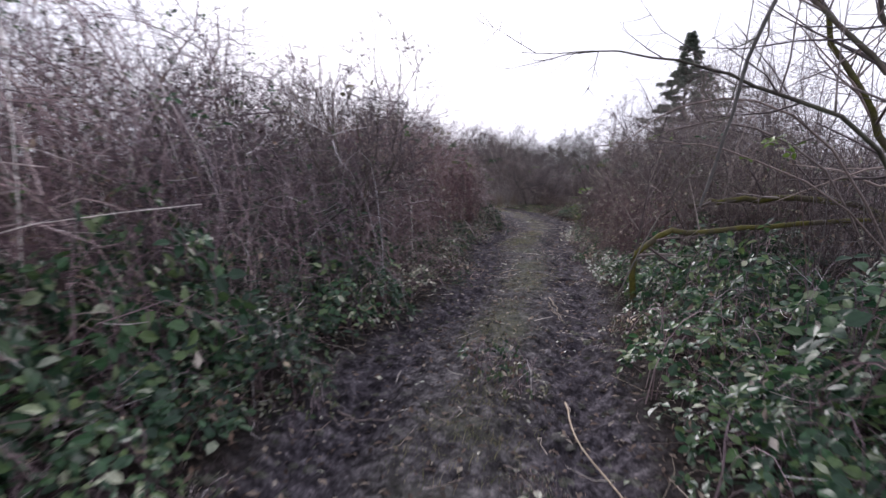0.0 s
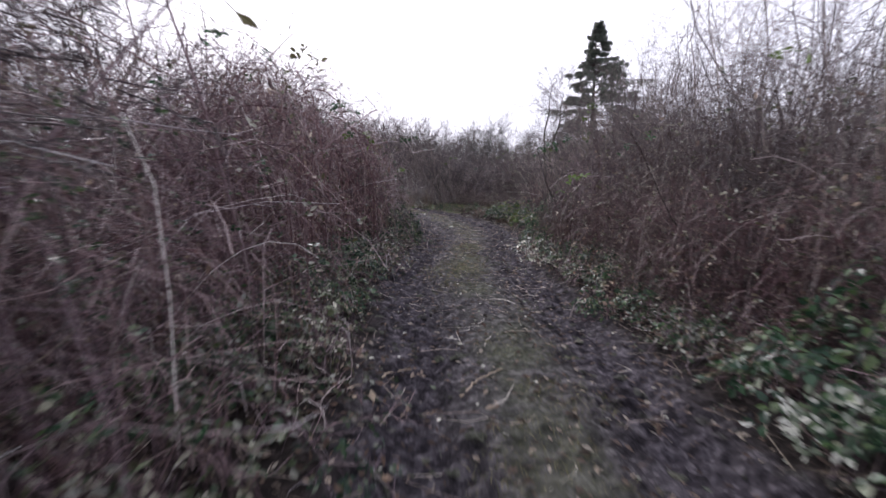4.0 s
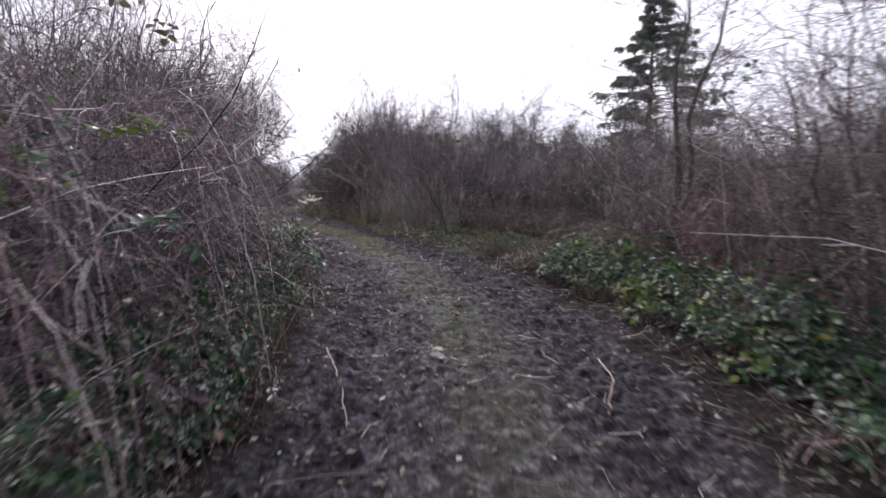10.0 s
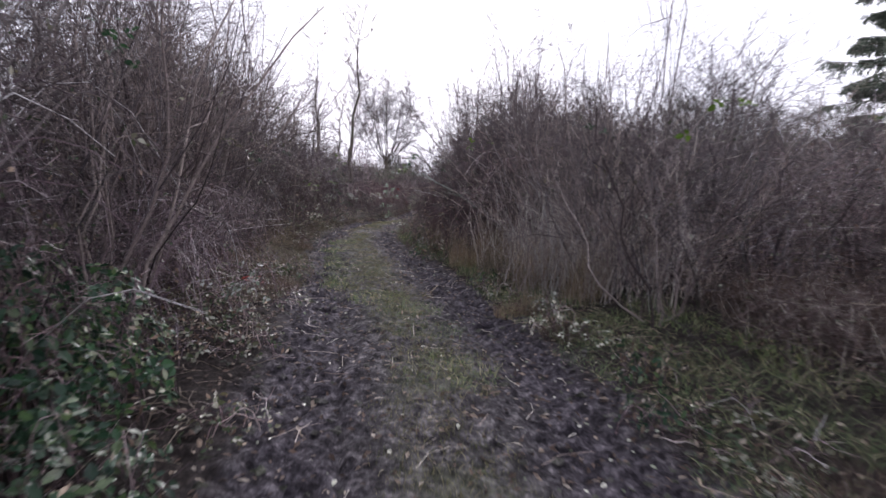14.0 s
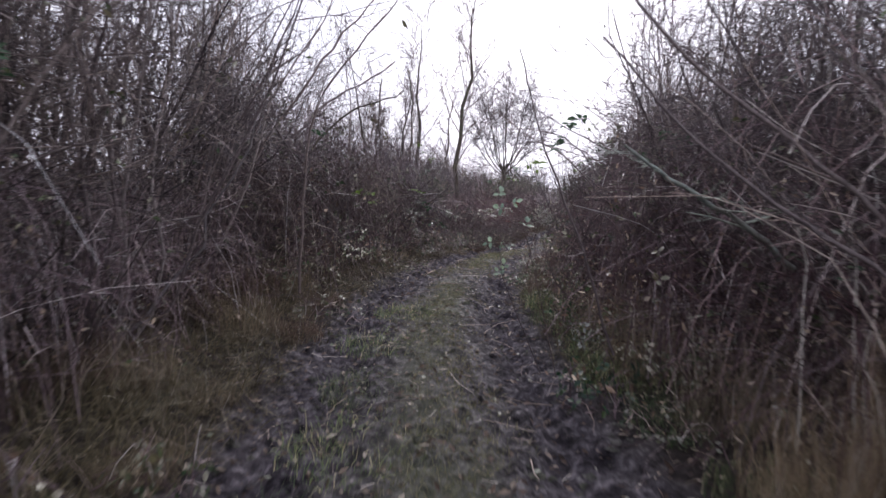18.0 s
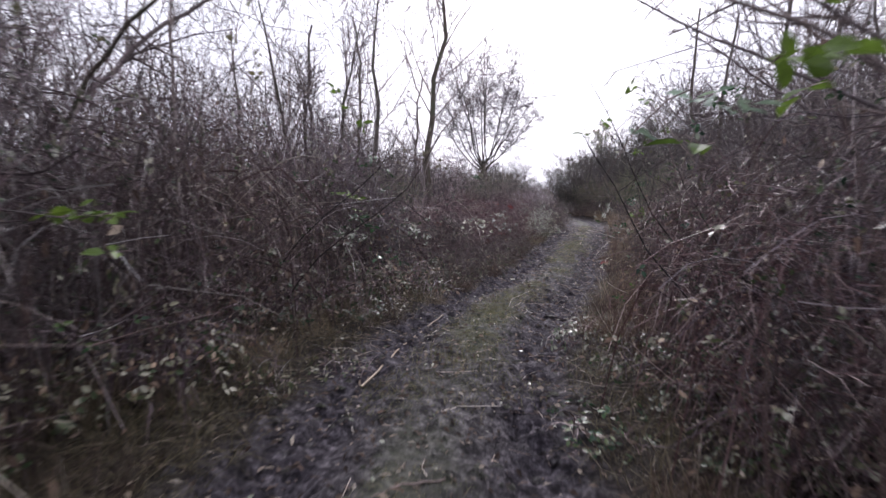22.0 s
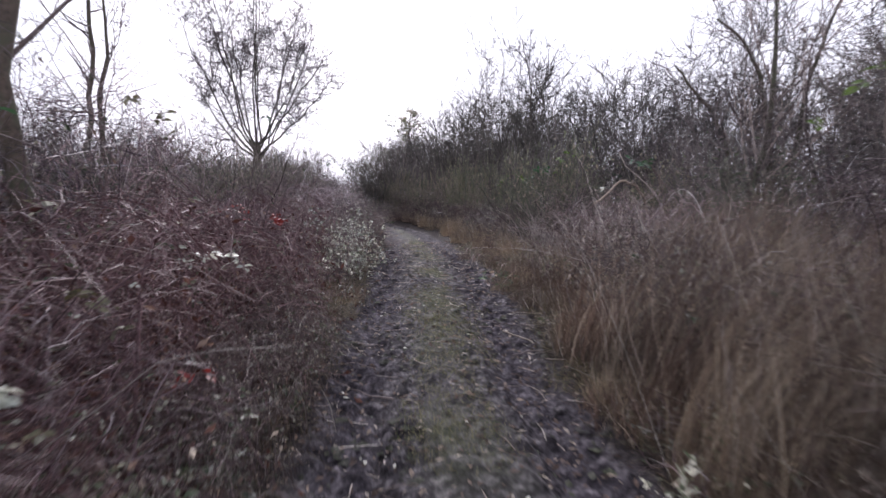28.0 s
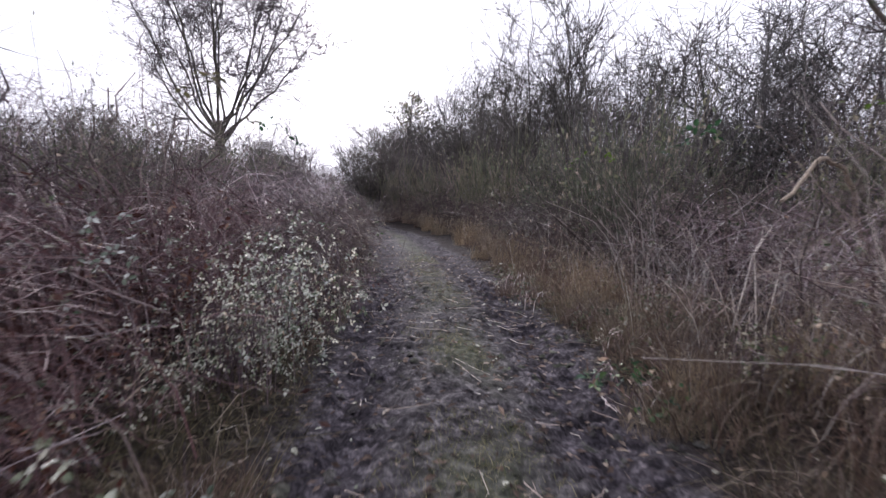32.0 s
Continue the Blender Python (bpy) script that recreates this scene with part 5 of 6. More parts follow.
def strew(places, name, label, mat, n, radius, height, lean, width, pts):
    """Grass that nobody could count, as one sheet of single blades."""
    pairs = []
    for x, y, wide, tall in places:
        V, F = blades(n, radius, height, lean, width, pts)
        V = V * [wide, wide, tall]
        V[:, 0] += x
        V[:, 1] += y
        V[:, 2] += surface_z(V[:, 0], V[:, 1])
        pairs.append((V, F))
    tagged(link_mesh(name, *join(*pairs), mat, None, label, "stuff"), category="grass")


strew(STREWN["mat"], "matted_grass", "flattened yellow-tan dead grass matted along the verges", M_MAT, 380, 0.5, 0.26, 2.3, 0.003, 4)
strew(STREWN["turf"], "path_turf", "short green and tan grass along the middle of the path", M_TURF, 320, 0.42, 0.1, 1.2, 0.0024, 4)

# ---- litter on the path ----


def on_ground(n, y0, y1, spill=0.5):
    y = rng.uniform(y0, y1, n)
    a, b = left(y) - spill, right(y) + spill
    x = a + (b - a) * rng.uniform(0, 1, n)
    return np.stack([x, y, surface_z(x, y)], 1)


C = on_ground(30000, 1.5, 60, 1.0) + [0, 0, 0.012]
N = np.tile([0, 0, 1.0], (len(C), 1)) + rng.normal(0, 0.35, C.shape)
tagged(link_mesh("leaf_litter", *leaf_mesh(C, ball(len(C)) * [1, 1, 0.2], N, rng.uniform(0.025, 0.075, len(C)), False), M_DEAD, None, "scattered brown dead leaves lying on the mud", "stuff"), category="leaf litter")
C = on_ground(1500, 1.5, 58, 0.7) + [0, 0, 0.014]
N = np.tile([0, 0, 1.0], (len(C), 1)) + rng.normal(0, 0.3, C.shape)
tagged(link_mesh("pale_leaf_litter", *leaf_mesh(C, ball(len(C)) * [1, 1, 0.2], N, rng.uniform(0.014, 0.05, len(C))), M_PALE_GLINT, None, "scattered pale fallen leaves on the mud", "stuff"), category="leaf litter")

OCT = np.array([(1, 0, 0), (0, 1, 0), (-1, 0, 0), (0, -1, 0), (0, 0, 0.7), (0.7, 0.7, -0.2), (-0.7, 0.7, -0.2), (-0.7, -0.7, -0.2), (0.7, -0.7, -0.2)])
OCT_F = np.array([(0, 5, 4), (5, 1, 4), (1, 6, 4), (6, 2, 4), (2, 7, 4), (7, 3, 4), (3, 8, 4), (8, 0, 4)])
C = on_ground(5200, 1.5, 56, 0.1)
size = rng.uniform(0.012, 0.05, (len(C), 1, 1)) * rng.uniform(0.6, 1.3, (len(C), 1, 3)) * [1, 1, 0.6]
V = (C[:, None] + OCT[None] * size + rng.normal(0, 0.006, (len(C), 9, 3))).reshape(-1, 3)
tagged(link_mesh("mud_clods", V, (np.arange(len(C))[:, None, None] * 9 + OCT_F).reshape(-1, 3).tolist(), M_GROUND, None, "small lumps of trodden mud on the path", "stuff"), category="mud")
C = on_ground(1500, 1.5, 58, 0.8) + [0, 0, 0.01]
W = unit(ball(len(C)) * [1, 1, 0.06])
L = rng.uniform(0.06, 0.42, (len(C), 1))
P = np.stack([C, C + W * L * 0.5 + rng.normal(0, 0.12, C.shape) * L * [1, 1, 0.1], C + W * L], 1)
tagged(link_mesh("twig_litter", *join(tube_mesh(P, taper(P, 0.0026, 0.0014), 3)), M_STALK, None, "scattered dry twigs and straws on the mud", "stuff"), category="twig litter")


# pale straws standing and leaning in the verges
n = 2600
y = rng.uniform(2, 58, n)
d = rng.uniform(-0.15, 1.3, n)
x = np.where(rng.uniform(0, 1, n) < 0.5, left(y) - d, right(y) + d)
C = np.stack([x, y, ground_z(x, y) + rng.uniform(0, 1, n) ** 1.5 * np.clip(d, 0.02, 1) * 0.8], 1)
W = unit(ball(n) * [1, 1, 0.75] + [0, 0, 0.15])
L = rng.uniform(0.12, 0.55, (n, 1))
P = np.stack([C - W * L * 0.5, C + rng.normal(0, 0.12, C.shape) * L, C + W * L * 0.5], 1)
P[..., 2] = np.maximum(P[..., 2], ground_z(P[..., 0], P[..., 1]) + 0.012)
tagged(link_mesh("loose_straws", *join(tube_mesh(P, taper(P, 0.0026, 0.0012), 3)), M_CUT, None, "loose pale straws and dead stems in the verge", "stuff"), category="straw")


def fallen_stick(points, r, mat=None, name="fallen_stick", label="pale dry stick lying on the mud", group="sticks on the path"):
    """A bent stick on the ground through the given places."""
    q = np.array([(x, y, float(surface_z(x, y)) + 0.015) for x, y in points])
    t, s = np.linspace(0, 1, len(q)), np.linspace(0, 1, 14)
    P = np.stack([np.interp(s, t, q[:, k]) for k in range(3)], 1)
    P += rng.normal(0, 0.008, P.shape) * [1, 1, 0.3]
    ob = link_mesh(name, *join(tube_mesh(P[None], (r * (1.0 - 0.6 * s))[None], 6)), mat or M_CUT, None, label, smooth=True)
    return tagged(ob, category="stick", group=group)


fallen_stick([(3.72, 4.13), (3.68, 3.5), (3.87, 2.86), (3.95, 2.5)], 0.007)
fallen_stick([(3.83, 7.1), (3.92, 6.25)], 0.008)
fallen_stick([(3.89, 7.16), (3.92, 6.65), (3.95, 6.2)], 0.008)
fallen_stick([(-2.3, 38.3), (-2.52, 39.2), (-2.6, 40.0), (-2.72, 40.9)], 0.011)
fallen_stick([(3.54, 20.82), (3.72, 20.3), (3.86, 19.65)], 0.009)
fallen_stick([(5.76, 20.9), (5.7, 20.4), (5.46, 19.8)], 0.009)
fallen_stick([(4.71, 26.6), (4.66, 25.9), (4.59, 25.06)], 0.007)
fallen_stick([(-1.89, 49.9), (-1.7, 49.4), (-1.49, 49.0)], 0.009)
fallen_stick([(-1.93, 42.15), (-1.62, 42.0)], 0.011, M_BARK, label="dark short stick lying on the mud")
for k in range(22):
    y = rng.uniform(3, 57)
    x = rng.uniform(left(y) + 0.1, right(y) - 0.1)
    a, L = rng.uniform(0, 6.28), rng.uniform(0.25, 0.7)
    fallen_stick([(x, y), (x + 0.5 * L * math.cos(a) + rng.normal(0, 0.04), y + 0.5 * L * math.sin(a)), (x + L * math.cos(a), y + L * math.sin(a))], rng.uniform(0.004, 0.008), M_CUT if k % 2 else M_BARK, label="thin dry stick lying on the mud" if k % 2 else "thin dark stick lying on the mud")

# ---- single branches and long canes ----


def bough(points, r, mat, name, label, twig=40, tip=0.25, twig_mat=None, twig_len=0.5):
    """A curved branch through the given places, with side twigs."""
    q = np.array(points, float)
    t, s = np.linspace(0, 1, len(q)), np.linspace(0, 1, 16)
    P = np.stack([np.interp(s, t, q[:, k]) for k in range(3)], 1)
    for k in range(2):
        P[1:-1] = (P[:-2] + 2 * P[1:-1] + P[2:]) / 4
    P += rng.normal(0, r * 0.5, P.shape)
    th = tagged(new(name), label, "branch", "loose branches over the thickets")
    o = Vector(q[0])
    th.location = o
    P = P - q[0]
    lv = grow((P[None], np.array([r])), [(max(3, twig // 6), twig_len * 0.6, 0.8, 0.1), (5, 0.5, 0.8, 0.1)], 0.15, 0.0028)
    stem = link_mesh("stem", *join(tube_mesh(P[None], (r * np.linspace(1, tip, 16))[None], 7)), mat, th, smooth=True)
    woody(stem, "twig", lv[1:], twig_mat or M_BARK, (4, 3))
    return th


def crooked_tree(label, stems, r):
    """A leafless tree of several bent stems, each through the given places."""
    th = empty("crooked_tree", label, "tree", "bare trees behind the thickets")
    th.location = stems[0][0]
    for points in stems:
        q = np.array(points, float) - np.array(stems[0][0])
        t, s = np.linspace(0, 1, len(q)), np.linspace(0, 1, 18)
        P = np.stack([np.interp(s, t, q[:, k]) for k in range(3)], 1)
        for k in range(3):
            P[1:-1] = (P[:-2] + 2 * P[1:-1] + P[2:]) / 4
        P += rng.normal(0, 0.02, P.shape) * (s > 0)[:, None]
        lv = grow((P[None], np.array([r])), [(20, 0.26, 0.95, 0.15), (8, 0.5, 0.9, 0.05), (4, 0.55, 0.9, 0.0)], 0.25, 0.003, 0.75)
        stem = link_mesh("stem", *join(tube_mesh(P[None], (r * np.linspace(1.1, 0.3, 18))[None], 8)), M_TRUNK, th, smooth=True)
        woody(stem, "branch", lv[1:], M_BARK, (5, 4, 3))
    return th


crooked_tree("leafless tree with thin twisting stems beside the path", [[(0.35, 46.6, -0.05), (0.45, 46.7, 1.3), (0.3, 46.9, 2.4), (0.1, 46.9, 3.0), (0.0, 47.0, 3.9), (0.05, 47.0, 5.2)], [(0.4, 46.65, 0.0), (0.6, 46.8, 1.8), (0.55, 46.9, 3.2), (0.75, 47.0, 5.0)]], 0.055)
crooked_tree("dark leafless tree with two leaning stems behind the brambles", [[(1.45, 47.0, -0.05), (1.55, 47.0, 1.6), (1.5, 47.1, 3.0), (1.65, 47.1, 5.6)], [(1.5, 47.0, 0.0), (1.9, 47.2, 2.0), (2.2, 47.3, 3.6), (2.7, 47.5, 5.4)]], 0.085)
crooked_tree("leafless tree with crooked grey stems in the thicket", [[(3.0, 46.2, -0.05), (2.8, 46.3, 1.8), (2.95, 46.4, 3.2), (2.7, 46.4, 5.0)], [(3.0, 46.2, 0.0), (3.3, 46.4, 2.0), (3.6, 46.4, 4.4)]], 0.06)
bough([(4.6, 6.1, 0.3), (4.54, 6.0, 0.72), (4.73, 6.0, 1.05), (5.2, 6.0, 1.08), (5.7, 6.0, 1.17), (7.0, 6.1, 1.3)], 0.034, M_MOSS, "mossy_branch", "moss-covered branch bent over the brambles", 30, 0.7)
bough([(8.2, 6.7, 0.9), (6.8, 6.4, 1.5), (5.92, 6.3, 1.46), (5.62, 6.3, 1.43), (5.35, 6.3, 1.37), (5.15, 6.3, 1.32)], 0.036, M_MOSS, "mossy_branch", "moss-covered branch lying across the brambles", 40, 0.7)
bough([(7.0, 5.1, 0.0), (6.3, 4.7, 1.4), (5.6, 4.3, 1.95), (5.13, 4.2, 2.05), (4.9, 4.2, 2.13), (4.67, 4.2, 2.2), (4.45, 4.2, 2.3), (4.17, 4.2, 2.29), (3.88, 4.2, 2.39), (3.55, 4.2, 2.35), (3.24, 4.2, 2.32)], 0.02, M_TRUNK, "thin_branch", "thin bare branch reaching over the path", 70, 0.12, None, 0.3)
bough([(7.2, 4.6, 0.0), (6.2, 4.4, 2.6), (5.3, 4.2, 3.4), (4.8, 4.1, 3.0), (4.67, 4.1, 2.33), (4.59, 4.1, 2.07), (4.54, 4.1, 1.65), (4.46, 4.1, 1.38)], 0.017, M_TWIG, "hanging_branch", "broken grey bare branch hanging over the brambles", 40, 0.55, M_TRUNK, 0.25)
bough([(4.1, 4.7, 0.5), (4.19, 4.6, 0.91), (4.43, 4.6, 1.44), (4.67, 4.6, 1.81), (4.8, 4.6, 2.17), (4.83, 4.6, 2.6), (4.9, 4.7, 3.4)], 0.007, M_TWIG, "leaning_sapling", "slim grey stem leaning up out of the brambles", 60, 0.5, M_TRUNK, 0.25)
bough([(7.0, 5.4, 0.2), (6.2, 5.3, 1.7), (5.4, 5.2, 2.3), (4.78, 5.2, 2.24), (4.62, 5.2, 2.17), (4.44, 5.2, 2.06), (4.24, 5.2, 1.93), (4.08, 5.2, 1.76)], 0.013, M_BARK, "arching_branch", "thin bare branch arching out of the thicket", 60, 0.3, None, 0.3)
bough([(6.9, 5.6, 0.2), (6.0, 5.5, 1.9), (4.99, 5.4, 2.12), (4.76, 5.4, 2.03), (4.55, 5.4, 1.97), (4.28, 5.4, 1.8)], 0.013, M_BARK, "arching_branch", "thin bare branch arching out of the thicket", 60, 0.3, None, 0.3)
bough([(7.2, 5.5, 0.2), (6.2, 5.4, 1.5), (4.94, 5.3, 1.89), (4.62, 5.3, 1.88), (4.23, 5.3, 1.88), (3.98, 5.3, 1.82)], 0.011, M_BARK, "arching_branch", "thin bare branch arching out of the thicket", 60, 0.3, None, 0.3)
bough([(7.4, 5.2, 0.0), (6.6, 5.4, 1.75), (6.1, 5.67, 2.6), (5.7, 5.85, 3.8)], 0.04, M_MOSS, "leaning_branch", "mossy bare branch leaning over the path", 90, 0.5)
bough([(7.3, 4.8, 0.0), (6.4, 5.0, 2.3), (5.8, 5.27, 2.85), (5.3, 5.5, 3.6)], 0.035, M_TRUNK, "leaning_branch", "dark bare branch leaning over the path", 110, 0.4)
bough([(7.9, 6.0, 0.0), (7.3, 6.0, 2.0), (6.7, 6.0, 3.0), (6.2, 6.0, 4.2)], 0.045, M_TRUNK, "leaning_branch", "dark bare branch leaning over the path", 110, 0.4)
crooked_tree("dark leafless shrub with long stems fanning from one root", [[(1.55, 6.8, -0.05), (1.57, 6.7, 0.89), (1.62, 6.7, 1.21), (1.7, 6.7, 1.55), (1.73, 6.7, 1.96), (1.71, 6.7, 2.6), (1.6, 6.7, 3.3)], [(1.55, 6.85, 0.0), (1.52, 6.9, 0.87), (1.74, 6.9, 1.29), (1.89, 6.9, 1.69), (1.92, 6.9, 2.08), (1.91, 6.9, 2.9)], [(1.57, 6.85, 0.0), (1.54, 6.9, 0.87), (1.81, 6.9, 1.41), (2.04, 6.9, 2.09), (2.18, 6.9, 2.9)], [(1.55, 6.75, 0.0), (1.62, 6.5, 0.92), (1.46, 6.5, 1.27), (1.32, 6.5, 1.62), (1.23, 6.5, 1.99), (0.97, 6.5, 2.5)], [(1.5, 6.6, 0.0), (1.29, 6.3, 1.17), (1.2, 6.3, 1.4), (1.1, 6.3, 1.65), (0.97, 6.3, 2.0), (0.85, 6.3, 2.5)], [(1.55, 6.75, 0.0), (1.58, 6.6, 0.91), (1.64, 6.6, 1.39), (1.56, 6.6, 1.82), (1.48, 6.6, 2.17), (1.3, 6.6, 2.6)]], 0.014)
bough([(2.9, 33.5, 0.9), (2.56, 33.3, 1.42), (2.15, 33.3, 1.78), (1.59, 33.3, 2.24), (1.28, 33.3, 2.62), (0.9, 33.3, 3.2)], 0.015, M_BARK, "leaning_branch", "dark bare branch leaning out of the thicket", 60, 0.4, None, 0.3)
bough([(2.9, 33.0, 0.8), (2.46, 32.8, 1.22), (1.96, 32.8, 1.51), (1.62, 32.8, 1.82), (1.3, 32.8, 2.2)], 0.012, M_BARK, "leaning_branch", "dark bare branch leaning out of the thicket", 50, 0.4, None, 0.3)
bough([(1.3, 34.2, 0.3), (1.05, 34.0, 1.13), (0.81, 34.0, 1.6), (0.64, 34.0, 2.04), (0.5, 34.0, 2.5)], 0.011, M_BARK, "leaning_sapling", "slim dark stem leaning over the path", 50, 0.4, None, 0.3)
bough([(-1.9, 34.5, 0.3), (-1.85, 34.5, 1.47), (-1.73, 34.5, 2.31), (-1.22, 34.5, 2.76), (-0.81, 34.5, 3.13)], 0.015, M_BARK, "arching_branch", "dark bare branch arching over the path", 60, 0.4, None, 0.3)
bough([(-2.6, 34.0, 0.4), (-2.41, 34.0, 1.7), (-2.12, 34.0, 2.13), (-1.72, 34.0, 2.71), (-1.48, 34.0, 3.12)], 0.015, M_BARK, "arching_branch", "dark bare branch arching over the path", 60, 0.4, None, 0.3)
bough([(-4.75, 37.6, 0.3), (-4.65, 37.6, 1.34), (-4.41, 37.6, 1.95), (-3.79, 37.6, 2.53), (-3.36, 37.6, 2.72), (-2.91, 37.6, 2.78), (-2.5, 37.6, 2.95)], 0.024, M_TRUNK, "arching_branch", "dark bare branch bowing out of the thicket", 60, 0.35, None, 0.3)
bough([(-4.1, 37.0, 0.3), (-4.32, 37.0, 1.57), (-4.48, 37.0, 2.26), (-4.71, 37.0, 2.87), (-4.8, 37.0, 3.6)], 0.022, M_TRUNK, "crooked_sapling", "dark crooked stem rising from the thicket", 60, 0.4, None, 0.3)
bough([(-3.75, 38.0, 0.0), (-3.78, 38.0, 1.12), (-3.8, 38.0, 2.13), (-3.79, 38.0, 2.82), (-3.95, 38.0, 3.6)], 0.017, M_BARK, "crooked_sapling", "slim grey stem rising from the thicket", 60, 0.4, None, 0.3)
bough([(1.1, 37.2, 0.9), (0.58, 37.0, 1.61), (0.17, 37.0, 1.99), (-0.19, 37.0, 2.14), (-0.48, 37.0, 2.31), (-0.67, 37.0, 2.46)], 0.012, M_BARK, "leaning_branch", "bare branch reaching out over the path", 70, 0.3, None, 0.3)
bough([(1.1, 37.5, 0.9), (0.57, 37.3, 1.77), (0.19, 37.3, 2.21), (-0.35, 37.3, 2.33), (-0.64, 37.3, 2.32)], 0.012, M_BARK, "leaning_branch", "bare branch reaching out over the path", 70, 0.3, None, 0.3)
bough([(-7.0, 44.0, 0.0), (-6.86, 44.0, 2.17), (-7.02, 44.0, 3.23), (-6.96, 44.0, 4.6)], 0.05, M_TRUNK, "bare_sapling", "dark leafless sapling above the thicket", 120, 0.4, None, 0.3)
bough([(-6.5, 45.0, 0.0), (-6.46, 45.0, 2.13), (-6.4, 45.0, 3.48), (-6.6, 45.0, 5.0)], 0.045, M_TRUNK, "bare_sapling", "dark leafless sapling above the thicket", 120, 0.4, None, 0.3)
bough([(-10.0, 55.0, 0.0), (-9.96, 55.0, 1.48), (-9.89, 55.0, 3.37), (-9.7, 55.0, 6.0)], 0.075, M_TRUNK, "bare_sapling", "leafless tree with a straight dark stem", 140, 0.4, None, 0.3)
crooked_tree("dark leafless trees with leaning stems behind the dry grass", [[(4.5, 56.0, 0.0), (4.4, 56.0, 2.21), (4.09, 56.0, 3.89), (3.69, 56.0, 4.76), (2.96, 56.0, 5.4)], [(4.1, 57.0, 0.0), (3.95, 57.0, 2.68), (3.52, 57.0, 3.54), (2.54, 57.0, 4.6)], [(4.6, 56.2, 0.0), (5.0, 56.2, 2.5), (5.1, 56.2, 4.2), (5.6, 56.2, 6.0)]], 0.075)
bough([(2.3, 33.8, 1.1), (2.0, 33.55, 1.35), (1.6, 33.25, 1.58), (1.4, 33.08, 1.72)], 0.019, M_LICHEN, "lichen_branch", "dead branch crusted with pale green lichen", 60, 0.4, M_LICHEN, 0.5)
bough([(2.2, 38.4, 0.6), (1.22, 38.6, 1.7), (0.44, 38.75, 2.2), (-0.36, 38.76, 2.6), (-1.1, 38.65, 3.05)], 0.017, M_BARK, "arching_branch", "bare branch arching over the path", 60)
bough([(2.0, 38.9, 0.9), (1.1, 39.0, 2.1), (0.4, 39.1, 2.6), (-0.4, 39.0, 3.2)], 0.014, M_BARK, "arching_branch", "bare branch arching over the path", 60)
bough([(1.9, 40.8, 0.4), (0.97, 41.03, 2.27), (0.38, 41.21, 2.74), (-0.3, 41.3, 3.3)], 0.022, M_BARK, "arching_branch", "bare branch arching over the path", 70)
bough([(-2.95, 34.0, 0.0), (-2.83, 34.14, 1.43), (-2.75, 34.24, 2.0), (-2.8, 34.18, 2.45), (-2.4, 34.6, 3.2)], 0.02, M_BARK, "crooked_sapling", "dark crooked stem rising from the thicket", 70, 0.4)
bough([(-3.7, 34.8, 0.3), (-3.26, 35.2, 1.67), (-2.9, 35.55, 2.5), (-2.56, 35.86, 3.2), (-2.1, 36.2, 3.9)], 0.022, M_BARK, "arching_branch", "dark bare branch arching over the path", 80, 0.4)
bough([(-5.3, 35.0, 0.5), (-4.88, 35.67, 1.71), (-4.57, 36.2, 2.13), (-4.34, 36.5, 2.81), (-4.2, 36.7, 3.6)], 0.03, M_BARK, "arching_branch", "dark bare branch rising over the thicket", 80, 0.4)
bough([(-6.0, 38.0, 0.6), (-5.68, 38.44, 2.06), (-5.28, 38.93, 2.88), (-4.85, 39.4, 3.37), (-4.1, 40.0, 4.0)], 0.035, M_BARK, "arching_branch", "dark bare branch bowing out of the thicket", 80, 0.4)
bough([(1.4, 43.6, 0.6), (0.6, 43.1, 1.2), (0.0, 42.8, 1.35), (-0.35, 42.6, 1.3)], 0.03, M_MOSS, "mossy_branch", "broken mossy branch beside the path", 20, 0.5)
bough([(1.6, 54.9, 0.8), (1.1, 54.6, 1.7), (0.67, 54.4, 1.85), (0.1, 54.0, 1.35)], 0.03, M_CUT, "pale_branch", "pale barkless branch hanging in the thicket", 16, 0.6)
for a, b, c in (((7.2, 24.6, 0.3), (8.0, 25.6, 0.85), (9.6, 26.4, 0.7)), ((6.6, 26.4, 0.5), (7.6, 26.2, 0.75), (8.8, 26.6, 0.5)), ((8.6, 23.8, 0.4), (7.9, 24.8, 1.2), (7.1, 25.6, 1.55)), ((9.4, 24.5, 0.5), (8.3, 24.0, 0.95), (7.2, 23.3, 0.8))):
    bough([a, b, c], 0.02, M_LICHEN, "fallen_branch", "dead lichen-grey branch lying over the low growth", 36, 0.35, M_TWIG, 0.6)
for a, b, c in (((1.1, 6.6, 0.2), (1.5, 7.0, 1.7), (2.1, 7.5, 3.0)), ((0.9, 7.6, 0.2), (1.6, 7.9, 1.5), (2.2, 8.6, 2.7)), ((2.0, 9.4, 0.1), (1.7, 9.0, 1.8), (1.2, 8.6, 3.4)), ((1.4, 11.6, 0.2), (1.9, 11.9, 1.5), (2.6, 12.1, 2.1)), ((1.2, 14.2, 0.3), (1.9, 14.0, 1.6), (2.7, 14.4, 1.9)), ((1.0, 22.2, 0.2), (1.8, 22.5, 1.5), (2.6, 23.1, 2.0))):
    bough([a, b, c], 0.013, M_CANE, "arching_branch", "dark arching stem rising from the brambles", 44, 0.35, M_CANE, 0.55)
bough([(1.9, 18.9, 0.1), (2.6, 18.85, 0.4), (3.0, 18.9, 0.75), (3.35, 19.0, 1.12)], 0.009, M_BARK, "thin_branch", "thin dark stem leaning over the brambles", 12)


